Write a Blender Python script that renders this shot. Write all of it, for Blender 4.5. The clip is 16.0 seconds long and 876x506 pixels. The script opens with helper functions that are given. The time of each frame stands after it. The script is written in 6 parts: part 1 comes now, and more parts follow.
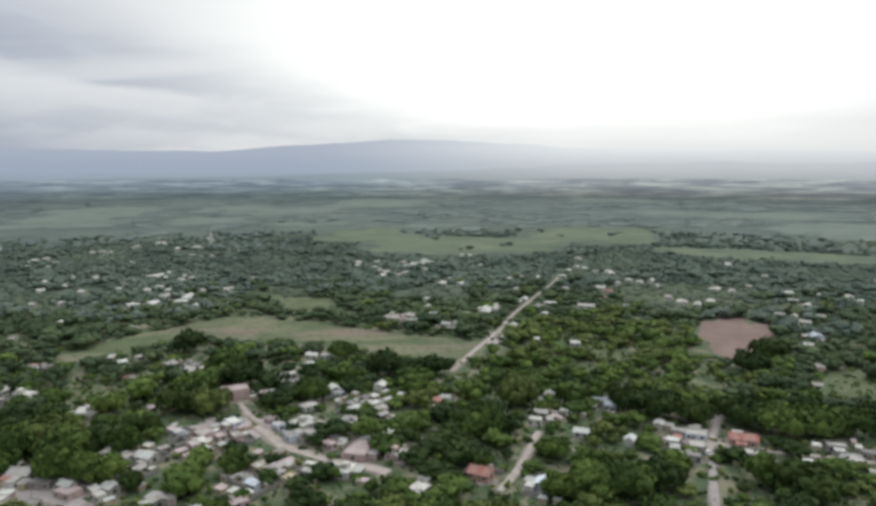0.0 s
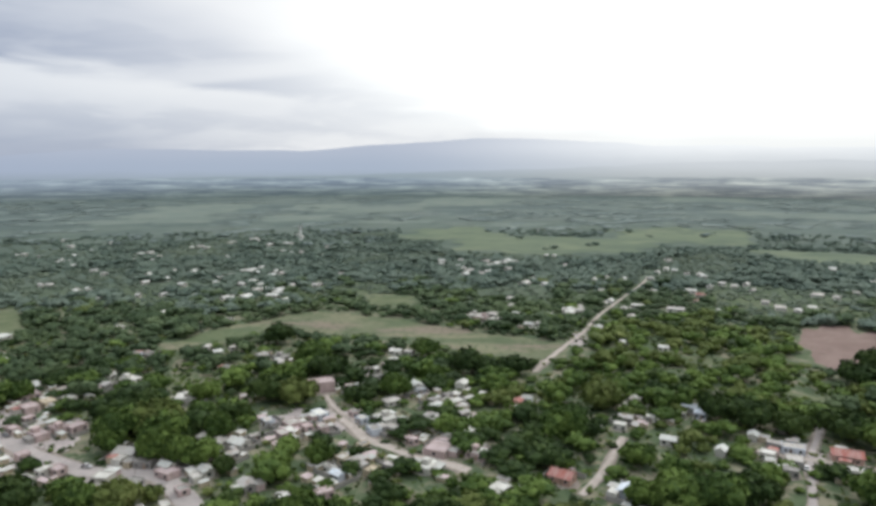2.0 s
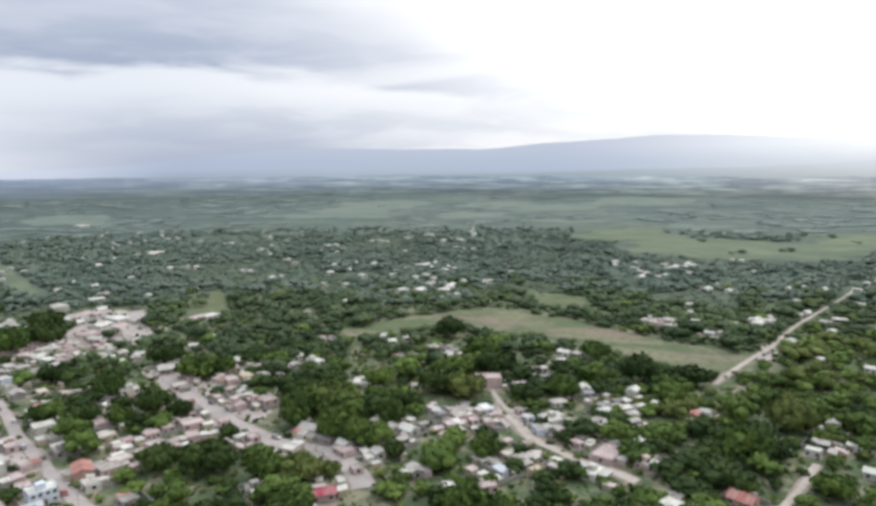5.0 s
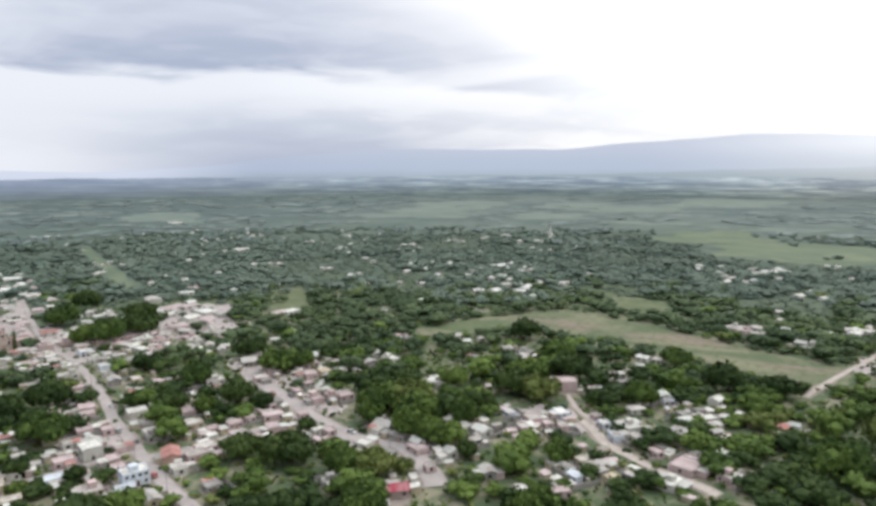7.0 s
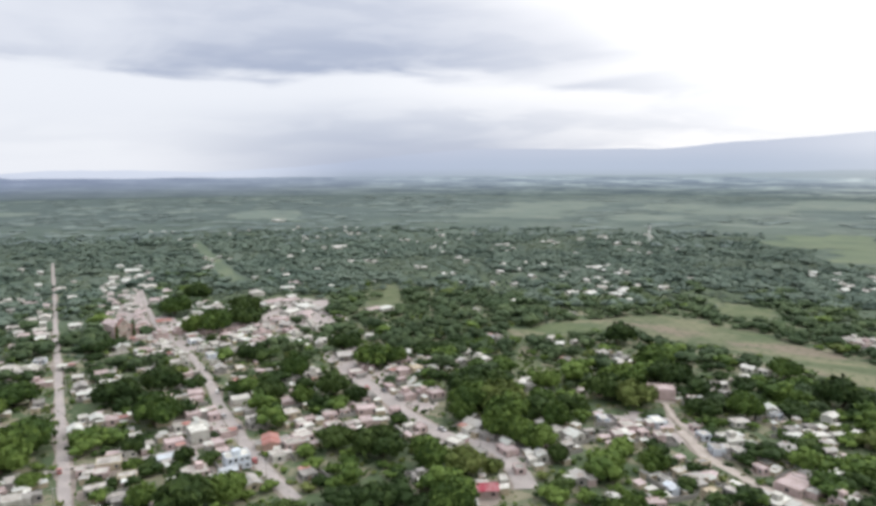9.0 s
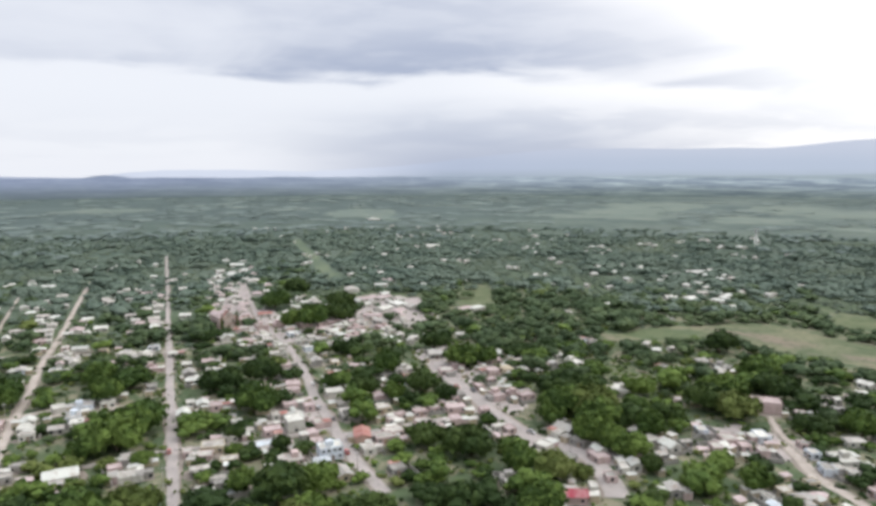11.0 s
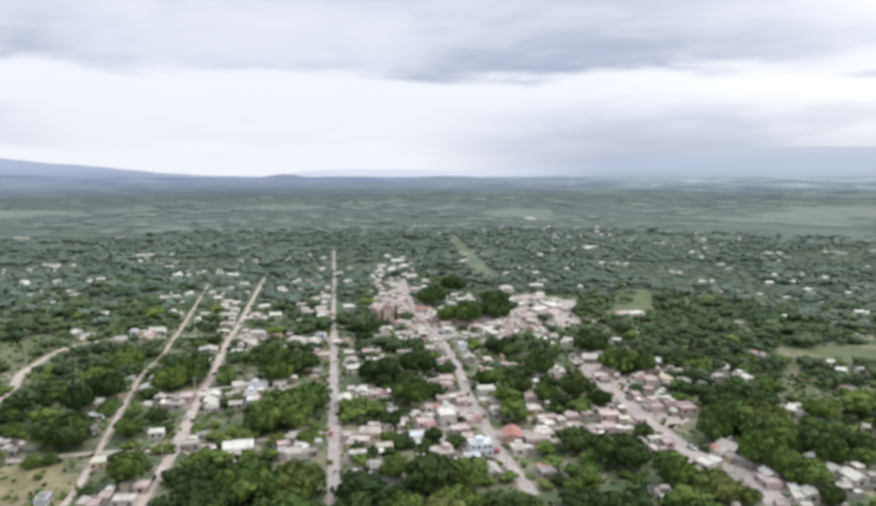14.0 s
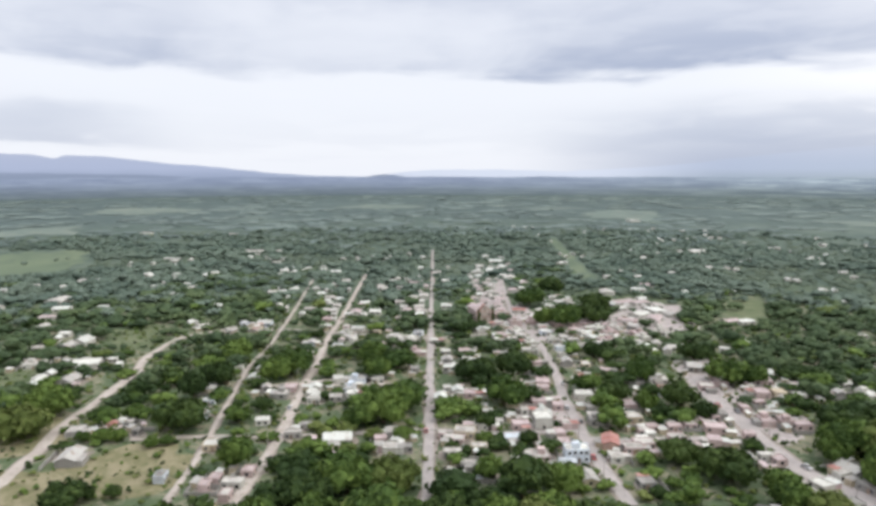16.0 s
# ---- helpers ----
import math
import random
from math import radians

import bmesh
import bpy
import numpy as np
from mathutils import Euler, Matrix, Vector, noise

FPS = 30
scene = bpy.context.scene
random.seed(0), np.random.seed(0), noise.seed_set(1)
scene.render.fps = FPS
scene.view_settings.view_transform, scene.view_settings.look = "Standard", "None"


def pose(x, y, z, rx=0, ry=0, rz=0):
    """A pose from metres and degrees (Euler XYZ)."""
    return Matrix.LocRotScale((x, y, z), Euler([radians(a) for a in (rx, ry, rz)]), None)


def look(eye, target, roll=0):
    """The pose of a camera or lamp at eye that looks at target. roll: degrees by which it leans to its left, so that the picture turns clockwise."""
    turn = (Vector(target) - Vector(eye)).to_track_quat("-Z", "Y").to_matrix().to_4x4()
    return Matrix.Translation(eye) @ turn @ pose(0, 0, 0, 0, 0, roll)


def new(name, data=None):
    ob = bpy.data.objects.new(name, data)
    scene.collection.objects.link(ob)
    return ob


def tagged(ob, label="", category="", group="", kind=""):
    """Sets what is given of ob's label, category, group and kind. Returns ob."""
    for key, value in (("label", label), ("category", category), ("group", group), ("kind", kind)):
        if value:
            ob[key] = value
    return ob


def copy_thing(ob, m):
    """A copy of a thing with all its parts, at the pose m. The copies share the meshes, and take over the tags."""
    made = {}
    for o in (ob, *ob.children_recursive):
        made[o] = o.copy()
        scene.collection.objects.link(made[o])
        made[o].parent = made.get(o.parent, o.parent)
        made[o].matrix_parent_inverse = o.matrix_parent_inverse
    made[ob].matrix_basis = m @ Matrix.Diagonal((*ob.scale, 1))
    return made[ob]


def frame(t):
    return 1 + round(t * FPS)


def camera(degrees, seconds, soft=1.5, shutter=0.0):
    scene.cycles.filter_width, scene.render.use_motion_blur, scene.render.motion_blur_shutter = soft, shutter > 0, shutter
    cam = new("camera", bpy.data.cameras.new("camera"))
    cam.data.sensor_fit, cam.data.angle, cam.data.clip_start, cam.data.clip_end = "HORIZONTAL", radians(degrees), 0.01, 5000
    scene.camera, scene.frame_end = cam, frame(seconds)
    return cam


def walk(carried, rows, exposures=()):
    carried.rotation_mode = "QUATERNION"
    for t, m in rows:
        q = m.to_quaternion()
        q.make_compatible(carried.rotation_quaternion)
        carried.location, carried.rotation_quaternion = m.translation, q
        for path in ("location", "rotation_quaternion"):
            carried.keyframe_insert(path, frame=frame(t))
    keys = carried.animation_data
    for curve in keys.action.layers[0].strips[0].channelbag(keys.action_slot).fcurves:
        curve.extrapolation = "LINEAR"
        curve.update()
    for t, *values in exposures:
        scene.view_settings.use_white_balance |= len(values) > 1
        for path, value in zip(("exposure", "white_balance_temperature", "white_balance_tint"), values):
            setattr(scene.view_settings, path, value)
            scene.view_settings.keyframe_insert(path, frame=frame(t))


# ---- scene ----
cam = camera(66.16, 16.0, soft=3.5)
EYE = 115.0
# seconds, yaw to the left, pitch, roll: the camera hovers on one spot and turns
ROWS = [
    (0.0, 0.00, -7.14, -0.11),
    (0.5, 1.53, -7.14, -0.11),
    (1.0, 3.25, -7.17, -0.12),
    (1.5, 5.10, -7.20, -0.14),
    (2.0, 7.17, -7.23, -0.16),
    (2.5, 9.60, -7.25, -0.17),
    (3.0, 11.65, -7.28, -0.17),
    (3.5, 14.03, -7.30, -0.18),
    (4.0, 15.97, -7.31, -0.19),
    (4.5, 19.06, -7.33, -0.19),
    (7.0, 28.29, -7.30, -0.11),
    (7.5, 30.05, -7.27, -0.12),
    (8.0, 31.97, -7.28, -0.13),
    (8.5, 34.33, -7.30, -0.11),
    (9.0, 36.30, -7.30, -0.09),
    (11.5, 46.47, -7.31, -0.00),
    (12.0, 48.81, -7.32, 0.01),
    (12.5, 50.86, -7.33, 0.02),
    (13.0, 52.83, -7.33, 0.01),
    (13.5, 55.16, -7.34, 0.01),
    (14.0, 57.51, -7.33, 0.00),
    (14.5, 59.58, -7.32, 0.01),
    (15.0, 61.44, -7.31, 0.02),
    (15.5, 64.01, -7.32, -0.00),
    (16.0, 65.91, -7.31, -0.03),
]


def hover(yaw, pitch, roll):
    return pose(0, 0, EYE, 0, 0, yaw) @ pose(0, 0, 0, 90 + pitch) @ pose(0, 0, 0, 0, 0, roll)


walk(cam, [(t, hover(yaw, pitch, roll)) for t, yaw, pitch, roll in ROWS],
     [(0.0, -0.21, 6500, 7.0), (0.7, -0.12, 6500, 7.5), (2.0, -0.02, 6480, 8.0), (4.5, 0.15, 6480, 9.0), (9.0, 0.24, 6600, 10.0), (16.0, 0.31, 6580, 10.0)])

# ---- sky and sun: a bright overcast, the sun behind cloud ----
SUN_AZ, SUN_EL = -25.0, 48.0


class Nodes:
    """A small builder of node trees."""

    def __init__(self, tree):
        self.tree = tree
        tree.nodes.clear()

    def add(self, kind, **sets):
        n = self.tree.nodes.new(kind)
        if "operation" in sets:
            n.operation = sets.pop("operation")
        for key, value in sets.items():
            key = int(key[1:]) if key[0] == "i" and key[1:].isdigit() else key.replace("_", " ")
            if isinstance(value, bpy.types.NodeSocket):
                self.tree.links.new(value, n.inputs[key])
            elif isinstance(value, tuple) and n.inputs[key].type == "RGBA":
                n.inputs[key].default_value = (*value[:3], 1.0)
            else:
                n.inputs[key].default_value = value
        return n

    def math(self, op, a, b=0.0, c=0.0, clamp=False):
        n = self.tree.nodes.new("ShaderNodeMath")
        n.operation, n.use_clamp = op, clamp
        for k, v in enumerate((a, b, c)):
            if isinstance(v, bpy.types.NodeSocket):
                self.tree.links.new(v, n.inputs[k])
            else:
                n.inputs[k].default_value = v
        return n.outputs[0]

    def step(self, v, lo, hi, a=0.0, b=1.0):
        n = self.tree.nodes.new("ShaderNodeMapRange")
        n.interpolation_type = "SMOOTHSTEP"
        for k, w in zip(("Value", "From Min", "From Max", "To Min", "To Max"), (v, lo, hi, a, b)):
            if isinstance(w, bpy.types.NodeSocket):
                self.tree.links.new(w, n.inputs[k])
            else:
                n.inputs[k].default_value = w
        return n.outputs[0]

    def mix(self, fac, a, b, blend="MIX"):
        n = self.tree.nodes.new("ShaderNodeMix")
        n.data_type, n.blend_type = "RGBA", blend
        for k, v in ((0, fac), (6, a), (7, b)):
            if isinstance(v, bpy.types.NodeSocket):
                self.tree.links.new(v, n.inputs[k])
            else:
                n.inputs[k].default_value = v if k == 0 else (*v, 1.0)
        return n.outputs[2]

    def noise(self, vector, scale, detail=4.0, rough=0.55, distort=0.0):
        n = self.tree.nodes.new("ShaderNodeTexNoise")
        self.tree.links.new(vector, n.inputs["Vector"])
        for k, v in (("Scale", scale), ("Detail", detail), ("Roughness", rough), ("Distortion", distort)):
            n.inputs[k].default_value = v
        return n.outputs["Fac"]

    def stretch(self, vector, sx, sy, sz, rz=0.0):
        n = self.tree.nodes.new("ShaderNodeMapping")
        self.tree.links.new(vector, n.inputs["Vector"])
        n.inputs["Scale"].default_value = (sx, sy, sz)
        n.inputs["Rotation"].default_value = (0, 0, rz)
        return n.outputs[0]


def build_sky():
    world = bpy.data.worlds.new("overcast_sky")
    scene.world = world
    world.use_nodes = True
    n = Nodes(world.node_tree)
    way = n.add("ShaderNodeTexCoord").outputs["Generated"]
    xyz = n.add("ShaderNodeSeparateXYZ", Vector=way).outputs
    x, y, z = xyz[0], xyz[1], xyz[2]
    az = n.math("MULTIPLY", n.math("ARCTAN2", n.math("MULTIPLY", x, -1.0), y), 57.2958)
    el = n.math("MULTIPLY", n.math("ARCSINE", z), 57.2958)
    # cloud layer seen in perspective: a plane overhead
    low = n.math("ADD", n.math("MAXIMUM", z, 0.0), 0.05)
    plane = n.add("ShaderNodeCombineXYZ", X=n.math("DIVIDE", x, low), Y=n.math("DIVIDE", y, low)).outputs[0]
    streak = n.noise(n.stretch(plane, 0.5, 1.0, 1.0, 0.9), 0.55, 5.0, 0.5, 0.6)
    soft = n.noise(plane, 0.22, 3.0, 0.5, 0.4)
    fine = n.noise(n.stretch(way, 5.0, 5.0, 26.0), 1.5, 4.0, 0.5, 0.3)
    wave = n.math("MULTIPLY", n.math("SUBTRACT", soft, 0.5), 5.0)
    wave = n.math("ADD", wave, n.math("MULTIPLY", n.math("SUBTRACT", fine, 0.5), 3.0))
    h = n.math("ADD", el, wave)
    # the high grey bank: its lower edge hangs at 3 to 8 degrees, its upper edge climbs to the left
    edge = n.math("MINIMUM", n.math("MULTIPLY_ADD", az, 0.1, 3.4), 7.4)
    top = n.math("MULTIPLY_ADD", az, 0.29, 4.0)
    over = n.step(n.math("SUBTRACT", h, edge), -0.4, 1.1)
    under = n.step(n.math("SUBTRACT", top, h), -1.5, 2.5)
    bank = n.math("MULTIPLY", over, under)
    belly = n.step(n.math("SUBTRACT", h, edge), 1.0, 5.0, 1.0, 0.6)
    bank = n.math("MULTIPLY", bank, belly)
    bank = n.math("MULTIPLY", bank, n.step(streak, 0.34, 0.60, 0.35, 1.0))
    bank = n.math("MULTIPLY", bank, n.step(fine, 0.36, 0.62, 0.68, 1.0))
    bank = n.math("MULTIPLY", bank, n.step(az, 10.0, 46.0, 0.30, 1.06))
    # thin grey veils low over the hills
    veil = n.math("MULTIPLY", n.step(h, 0.6, 2.2), n.step(h, 3.0, 7.0, 1.0, 0.0))
    veil = n.math("MULTIPLY", veil, n.step(az, -12.0, 22.0, 0.25, 1.0))
    veil = n.math("MULTIPLY", veil, n.step(fine, 0.38, 0.62, 0.4, 1.0))
    veil = n.math("MULTIPLY", veil, n.step(az, 42.0, 60.0, 1.0, 0.25))
    low_left = n.math("MULTIPLY", n.step(az, 84.0, 96.0), n.math("MULTIPLY", n.step(h, 1.6, 2.6), n.step(h, 3.2, 5.0, 1.0, 0.0)))
    bank = n.math("ADD", bank, n.math("MULTIPLY", low_left, 0.45))
    grey = n.math("ADD", bank, n.math("MULTIPLY", veil, 0.45), clamp=True)
    pale = n.mix(n.step(az, 20.0, 50.0), (0.92, 0.925, 0.955), (0.74, 0.77, 0.84))
    cloud = n.mix(grey, pale, (0.37, 0.42, 0.55))
    # the cloud thins round the hidden sun
    sx, sy, sz = -math.sin(radians(-11)) * math.cos(radians(18)), math.cos(radians(-11)) * math.cos(radians(18)), math.sin(radians(18))
    near = n.add("ShaderNodeVectorMath", operation="DOT_PRODUCT", i0=way, i1=(sx, sy, sz)).outputs["Value"]
    glow = n.step(near, 0.80, 0.98)
    glow = n.math("MULTIPLY", glow, n.step(h, 0.5, 5.5, 0.2, 0.9))
    glow = n.math("MULTIPLY", glow, n.step(n.math("SUBTRACT", h, top), -3.0, 2.0, 0.3, 1.0))
    cloud = n.mix(glow, cloud, (1.4, 1.4, 1.365))
    # bluish rain haze low over the valley
    rain = n.math("MULTIPLY", n.step(el, 0.0, 6.0, 1.0, 0.0), n.math("MULTIPLY", n.step(az, 18.0, 36.0), n.step(az, 42.0, 62.0, 1.0, 0.0)))
    cloud = n.mix(n.math("MULTIPLY", rain, 0.9), cloud, (0.35, 0.405, 0.54))
    low_sky = n.math("MULTIPLY", n.step(el, 0.0, 4.0, 1.0, 0.0), n.step(az, 10.0, -12.0))
    cloud = n.mix(n.math("MULTIPLY", low_sky, 0.5), cloud, (0.80, 0.85, 0.88))
    # an overcast sky is brightest overhead
    high = n.step(el, 14.0, 70.0, 1.0, 2.1)
    cloud = n.mix(1.0, cloud, n.add("ShaderNodeCombineColor", Red=high, Green=high, Blue=high).outputs[0], "MULTIPLY")
    sky = n.tree.nodes.new("ShaderNodeTexSky")
    sky.sky_type, sky.sun_disc = "NISHITA", False
    sky.sun_elevation, sky.sun_rotation = radians(SUN_EL), radians(-SUN_AZ)
    clear = n.add("ShaderNodeBackground", Color=sky.outputs[0], Strength=0.1)
    veiled = n.add("ShaderNodeBackground", Color=cloud, Strength=1.0)
    both = n.add("ShaderNodeMixShader", i0=0.94, i1=clear.outputs[0], i2=veiled.outputs[0])
    n.add("ShaderNodeOutputWorld", Surface=both.outputs[0])


build_sky()
lamp = bpy.data.lights.new("sun", "SUN")
lamp.energy, lamp.angle, lamp.color = 1.25, radians(40), (1.0, 0.97, 0.92)
sun = new("sun", lamp)
a, e = radians(SUN_AZ), radians(SUN_EL)
sun.matrix_world = look((-math.sin(a) * math.cos(e) * 500, math.cos(a) * math.cos(e) * 500, math.sin(e) * 500), (0, 0, 0))

# ---- materials ----


def material(name):
    m = bpy.data.materials.new(name)
    m.use_nodes = True
    n = Nodes(m.node_tree)
    return m, n, n.add("ShaderNodeNewGeometry").outputs["Position"]


def finish(n, colour, rough=0.8, bump=None, strength=0.3, metal=0.0, distance=0.1):
    sets = {"Base_Color": colour, "Roughness": rough, "Metallic": metal, "Specular_IOR_Level": 0.5 if rough < 0.6 else 0.12}
    if bump is not None:
        b = n.add("ShaderNodeBump", Height=bump, Strength=strength, Distance=distance)
        sets["Normal"] = b.outputs[0]
    s = n.add("ShaderNodeBsdfPrincipled", **sets)
    n.add("ShaderNodeOutputMaterial", Surface=s.outputs[0])


def foliage(name, dark, mid, light, grain=0.09):
    """Leaves: the hue drifts from tree to tree and from leaf to leaf."""
    m, n, p = material(name)
    stand = n.noise(p, 0.012, 2.0, 0.5)
    tree = n.noise(p, grain, 1.0, 0.4)
    leaf = n.add("ShaderNodeNewGeometry").outputs["Random Per Island"]
    v = n.math("ADD", n.math("MULTIPLY", tree, 0.5), n.math("MULTIPLY", stand, 0.66))
    v = n.math("ADD", v, n.math("MULTIPLY", leaf, 0.24))
    twig = n.noise(p, 0.9, 3.0, 0.65)
    v = n.math("ADD", v, n.math("MULTIPLY", n.math("SUBTRACT", twig, 0.58), 0.40))
    own = n.add("ShaderNodeObjectInfo").outputs["Random"]
    v = n.math("ADD", v, n.math("MULTIPLY", n.math("SUBTRACT", own, 0.5), 0.22))
    ramp = n.tree.nodes.new("ShaderNodeValToRGB")
    n.tree.links.new(v, ramp.inputs[0])
    el = ramp.color_ramp.elements
    el[0].position, el[0].color = 0.52, (*dark, 1)
    el[1].position, el[1].color = 0.82, (*light, 1)
    mid_el = el.new(0.66)
    mid_el.color = (*mid, 1)
    finish(n, ramp.outputs[0], 0.8, twig, 0.6, 0.0, 0.5)
    return m


def mottled(name, a, b, c=None, big=0.05, small=0.6, rough=0.85, bump=0.3, blend=(0.35, 0.65), metal=0.0):
    """Two colours in patches, a third in stains, with fine grain."""
    m, n, p = material(name)
    patch = n.step(n.noise(p, big, 4.0, 0.6, 0.3), blend[0], blend[1])
    col = n.mix(patch, a, b)
    fine = n.noise(p, small, 5.0, 0.65)
    if c is not None:
        col = n.mix(n.step(n.noise(p, big * 3.3, 5.0, 0.65), 0.52, 0.72), col, c)
    col = n.mix(0.35, col, n.mix(fine, (0.25, 0.25, 0.25), (1.0, 1.0, 1.0)), "MULTIPLY")
    finish(n, col, rough, fine, bump, metal)
    return m


def painted(name, colour, dirt=(0.22, 0.19, 0.16), amount=0.55, rough=0.75, tint=0.12):
    """House paint: each house a little different, with rain streaks and stains."""
    m, n, p = material(name)
    rnd = n.add("ShaderNodeObjectInfo").outputs["Random"]
    own = n.mix(rnd, tuple(v * (1 - tint) for v in colour), tuple(min(0.85, v * (1 + tint)) for v in colour))
    streak = n.noise(n.stretch(p, 1.2, 1.2, 0.25), 1.0, 5.0, 0.65, 0.3)
    stain = n.noise(p, 0.22, 5.0, 0.6, 0.5)
    d = n.math("MULTIPLY", n.step(n.math("ADD", n.math("MULTIPLY", streak, 0.5), n.math("MULTIPLY", stain, 0.5)), 0.40, 0.64), amount)
    finish(n, n.mix(d, own, dirt), rough, streak, 0.15)
    return m


def sheet_metal(name, colour, rust=(0.20, 0.11, 0.07), amount=0.5, rough=0.7):
    """Corrugated roofing sheets with dull patches and rust."""
    m, n, p = material(name)
    rnd = n.add("ShaderNodeObjectInfo").outputs["Random"]
    own = n.mix(rnd, tuple(v * 0.75 for v in colour), tuple(min(0.85, v * 1.12) for v in colour))
    g = n.add("ShaderNodeTexCoord").outputs["Object"]
    wave = n.tree.nodes.new("ShaderNodeTexWave")
    n.tree.links.new(g, wave.inputs["Vector"])
    wave.inputs["Scale"].default_value = 1.4
    sheet = n.noise(n.stretch(g, 1.0, 0.12, 0.12), 0.9, 3.0, 0.6)
    rusty = n.math("MULTIPLY", n.step(n.noise(p, 0.35, 5.0, 0.65, 0.4), 0.5, 0.72), amount)
    col = n.mix(rusty, n.mix(n.step(sheet, 0.35, 0.65, 0.0, 0.3), own, (0.45, 0.44, 0.42)), rust)
    finish(n, col, rough, wave.outputs[1], 0.5, 0.0, 0.05)
    return m


def glass_dark(name):
    m, n, p = material(name)
    finish(n, (0.02, 0.025, 0.03), 0.08)
    return m


LEAF_DARK = foliage("leaves_dark", (0.019, 0.036, 0.011), (0.030, 0.052, 0.015), (0.048, 0.074, 0.020))
LEAF = foliage("leaves", (0.030, 0.056, 0.014), (0.054, 0.090, 0.021), (0.094, 0.140, 0.033))
LEAF_YELLOW = foliage("leaves_yellowish", (0.056, 0.078, 0.020), (0.084, 0.108, 0.030), (0.120, 0.144, 0.046))
# From here leaf and scrub colours grey with distance: aerial haze put into them.
LEAF_MID = foliage("deep_green_hazed", (0.035, 0.057, 0.028), (0.051, 0.078, 0.037), (0.078, 0.108, 0.050), 0.03)
LEAF_HAZED = foliage("hazed_leaves", (0.065, 0.094, 0.077), (0.083, 0.115, 0.092), (0.107, 0.140, 0.110), 0.02)
LEAF_FAR_HAZED = foliage("far_hazed_leaves", (0.106, 0.139, 0.131), (0.127, 0.163, 0.151), (0.151, 0.187, 0.168), 0.012)
SCRUB = foliage("pale_hazed_scrub", (0.074, 0.101, 0.075), (0.092, 0.121, 0.086), (0.114, 0.142, 0.098), 0.03)
BARK = mottled("bark", (0.10, 0.075, 0.055), (0.17, 0.14, 0.11), None, 2.0, 8.0, 0.9, 0.6)
SOIL = mottled("ploughed_soil", (0.192, 0.139, 0.122), (0.234, 0.174, 0.154), (0.142, 0.115, 0.089), 0.05, 0.9, 0.95, 0.6)
DIRT = mottled("dirt_road", (0.363, 0.321, 0.288), (0.451, 0.404, 0.365), (0.264, 0.242, 0.198), 0.12, 1.4, 0.95, 0.4)
PAVING = mottled("street_concrete", (0.315, 0.289, 0.278), (0.389, 0.352, 0.336), (0.231, 0.210, 0.210), 0.10, 1.2, 0.9, 0.3)
DRY = mottled("dry_grass_lot", (0.165, 0.158, 0.088), (0.245, 0.218, 0.142), (0.105, 0.118, 0.056), 0.10, 0.9, 0.95, 0.5, (0.4, 0.6))
PLAZA = mottled("trodden_square", (0.330, 0.295, 0.285), (0.410, 0.370, 0.355), (0.250, 0.222, 0.205), 0.09, 1.1, 0.95, 0.4)
YARD = mottled("yard_earth", (0.220, 0.189, 0.167), (0.308, 0.264, 0.237), (0.132, 0.138, 0.083), 0.12, 1.1, 0.95, 0.4)
GRASS = mottled("grass", (0.087, 0.115, 0.059), (0.136, 0.155, 0.088), (0.176, 0.171, 0.116), 0.08, 0.5, 0.95, 0.5)


def meadow_material():
    """Dry grass in drifts: straw, grey-green and bare pinkish earth."""
    m, n, p = material("dry_meadow")
    drift = n.noise(n.stretch(p, 0.45, 1.0, 1.0, 0.35), 0.045, 5.0, 0.6, 0.7)
    col = n.mix(n.step(drift, 0.36, 0.62), (0.098, 0.126, 0.072), (0.188, 0.188, 0.122))
    earth = n.step(n.noise(n.stretch(p, 0.5, 1.0, 1.0, 0.35), 0.03, 4.0, 0.6, 0.4), 0.50, 0.64)
    col = n.mix(n.math("MULTIPLY", earth, 0.75), col, (0.225, 0.180, 0.150))
    lush = n.step(n.noise(n.stretch(p, 0.4, 1.0, 1.0, 0.5), 0.019, 3.0, 0.6, 0.4), 0.50, 0.60)
    col = n.mix(n.math("MULTIPLY", lush, 0.7), col, (0.100, 0.132, 0.066))
    tuft = n.noise(p, 0.22, 5.0, 0.7)
    col = n.mix(n.step(tuft, 0.50, 0.64, 0.0, 0.8), col, (0.070, 0.098, 0.048))
    col = n.mix(0.4, col, n.mix(n.noise(p, 0.9, 4.0, 0.6), (0.3, 0.3, 0.3), (1.0, 1.0, 1.0)), "MULTIPLY")
    finish(n, col, 0.95, tuft, 0.4)
    return m


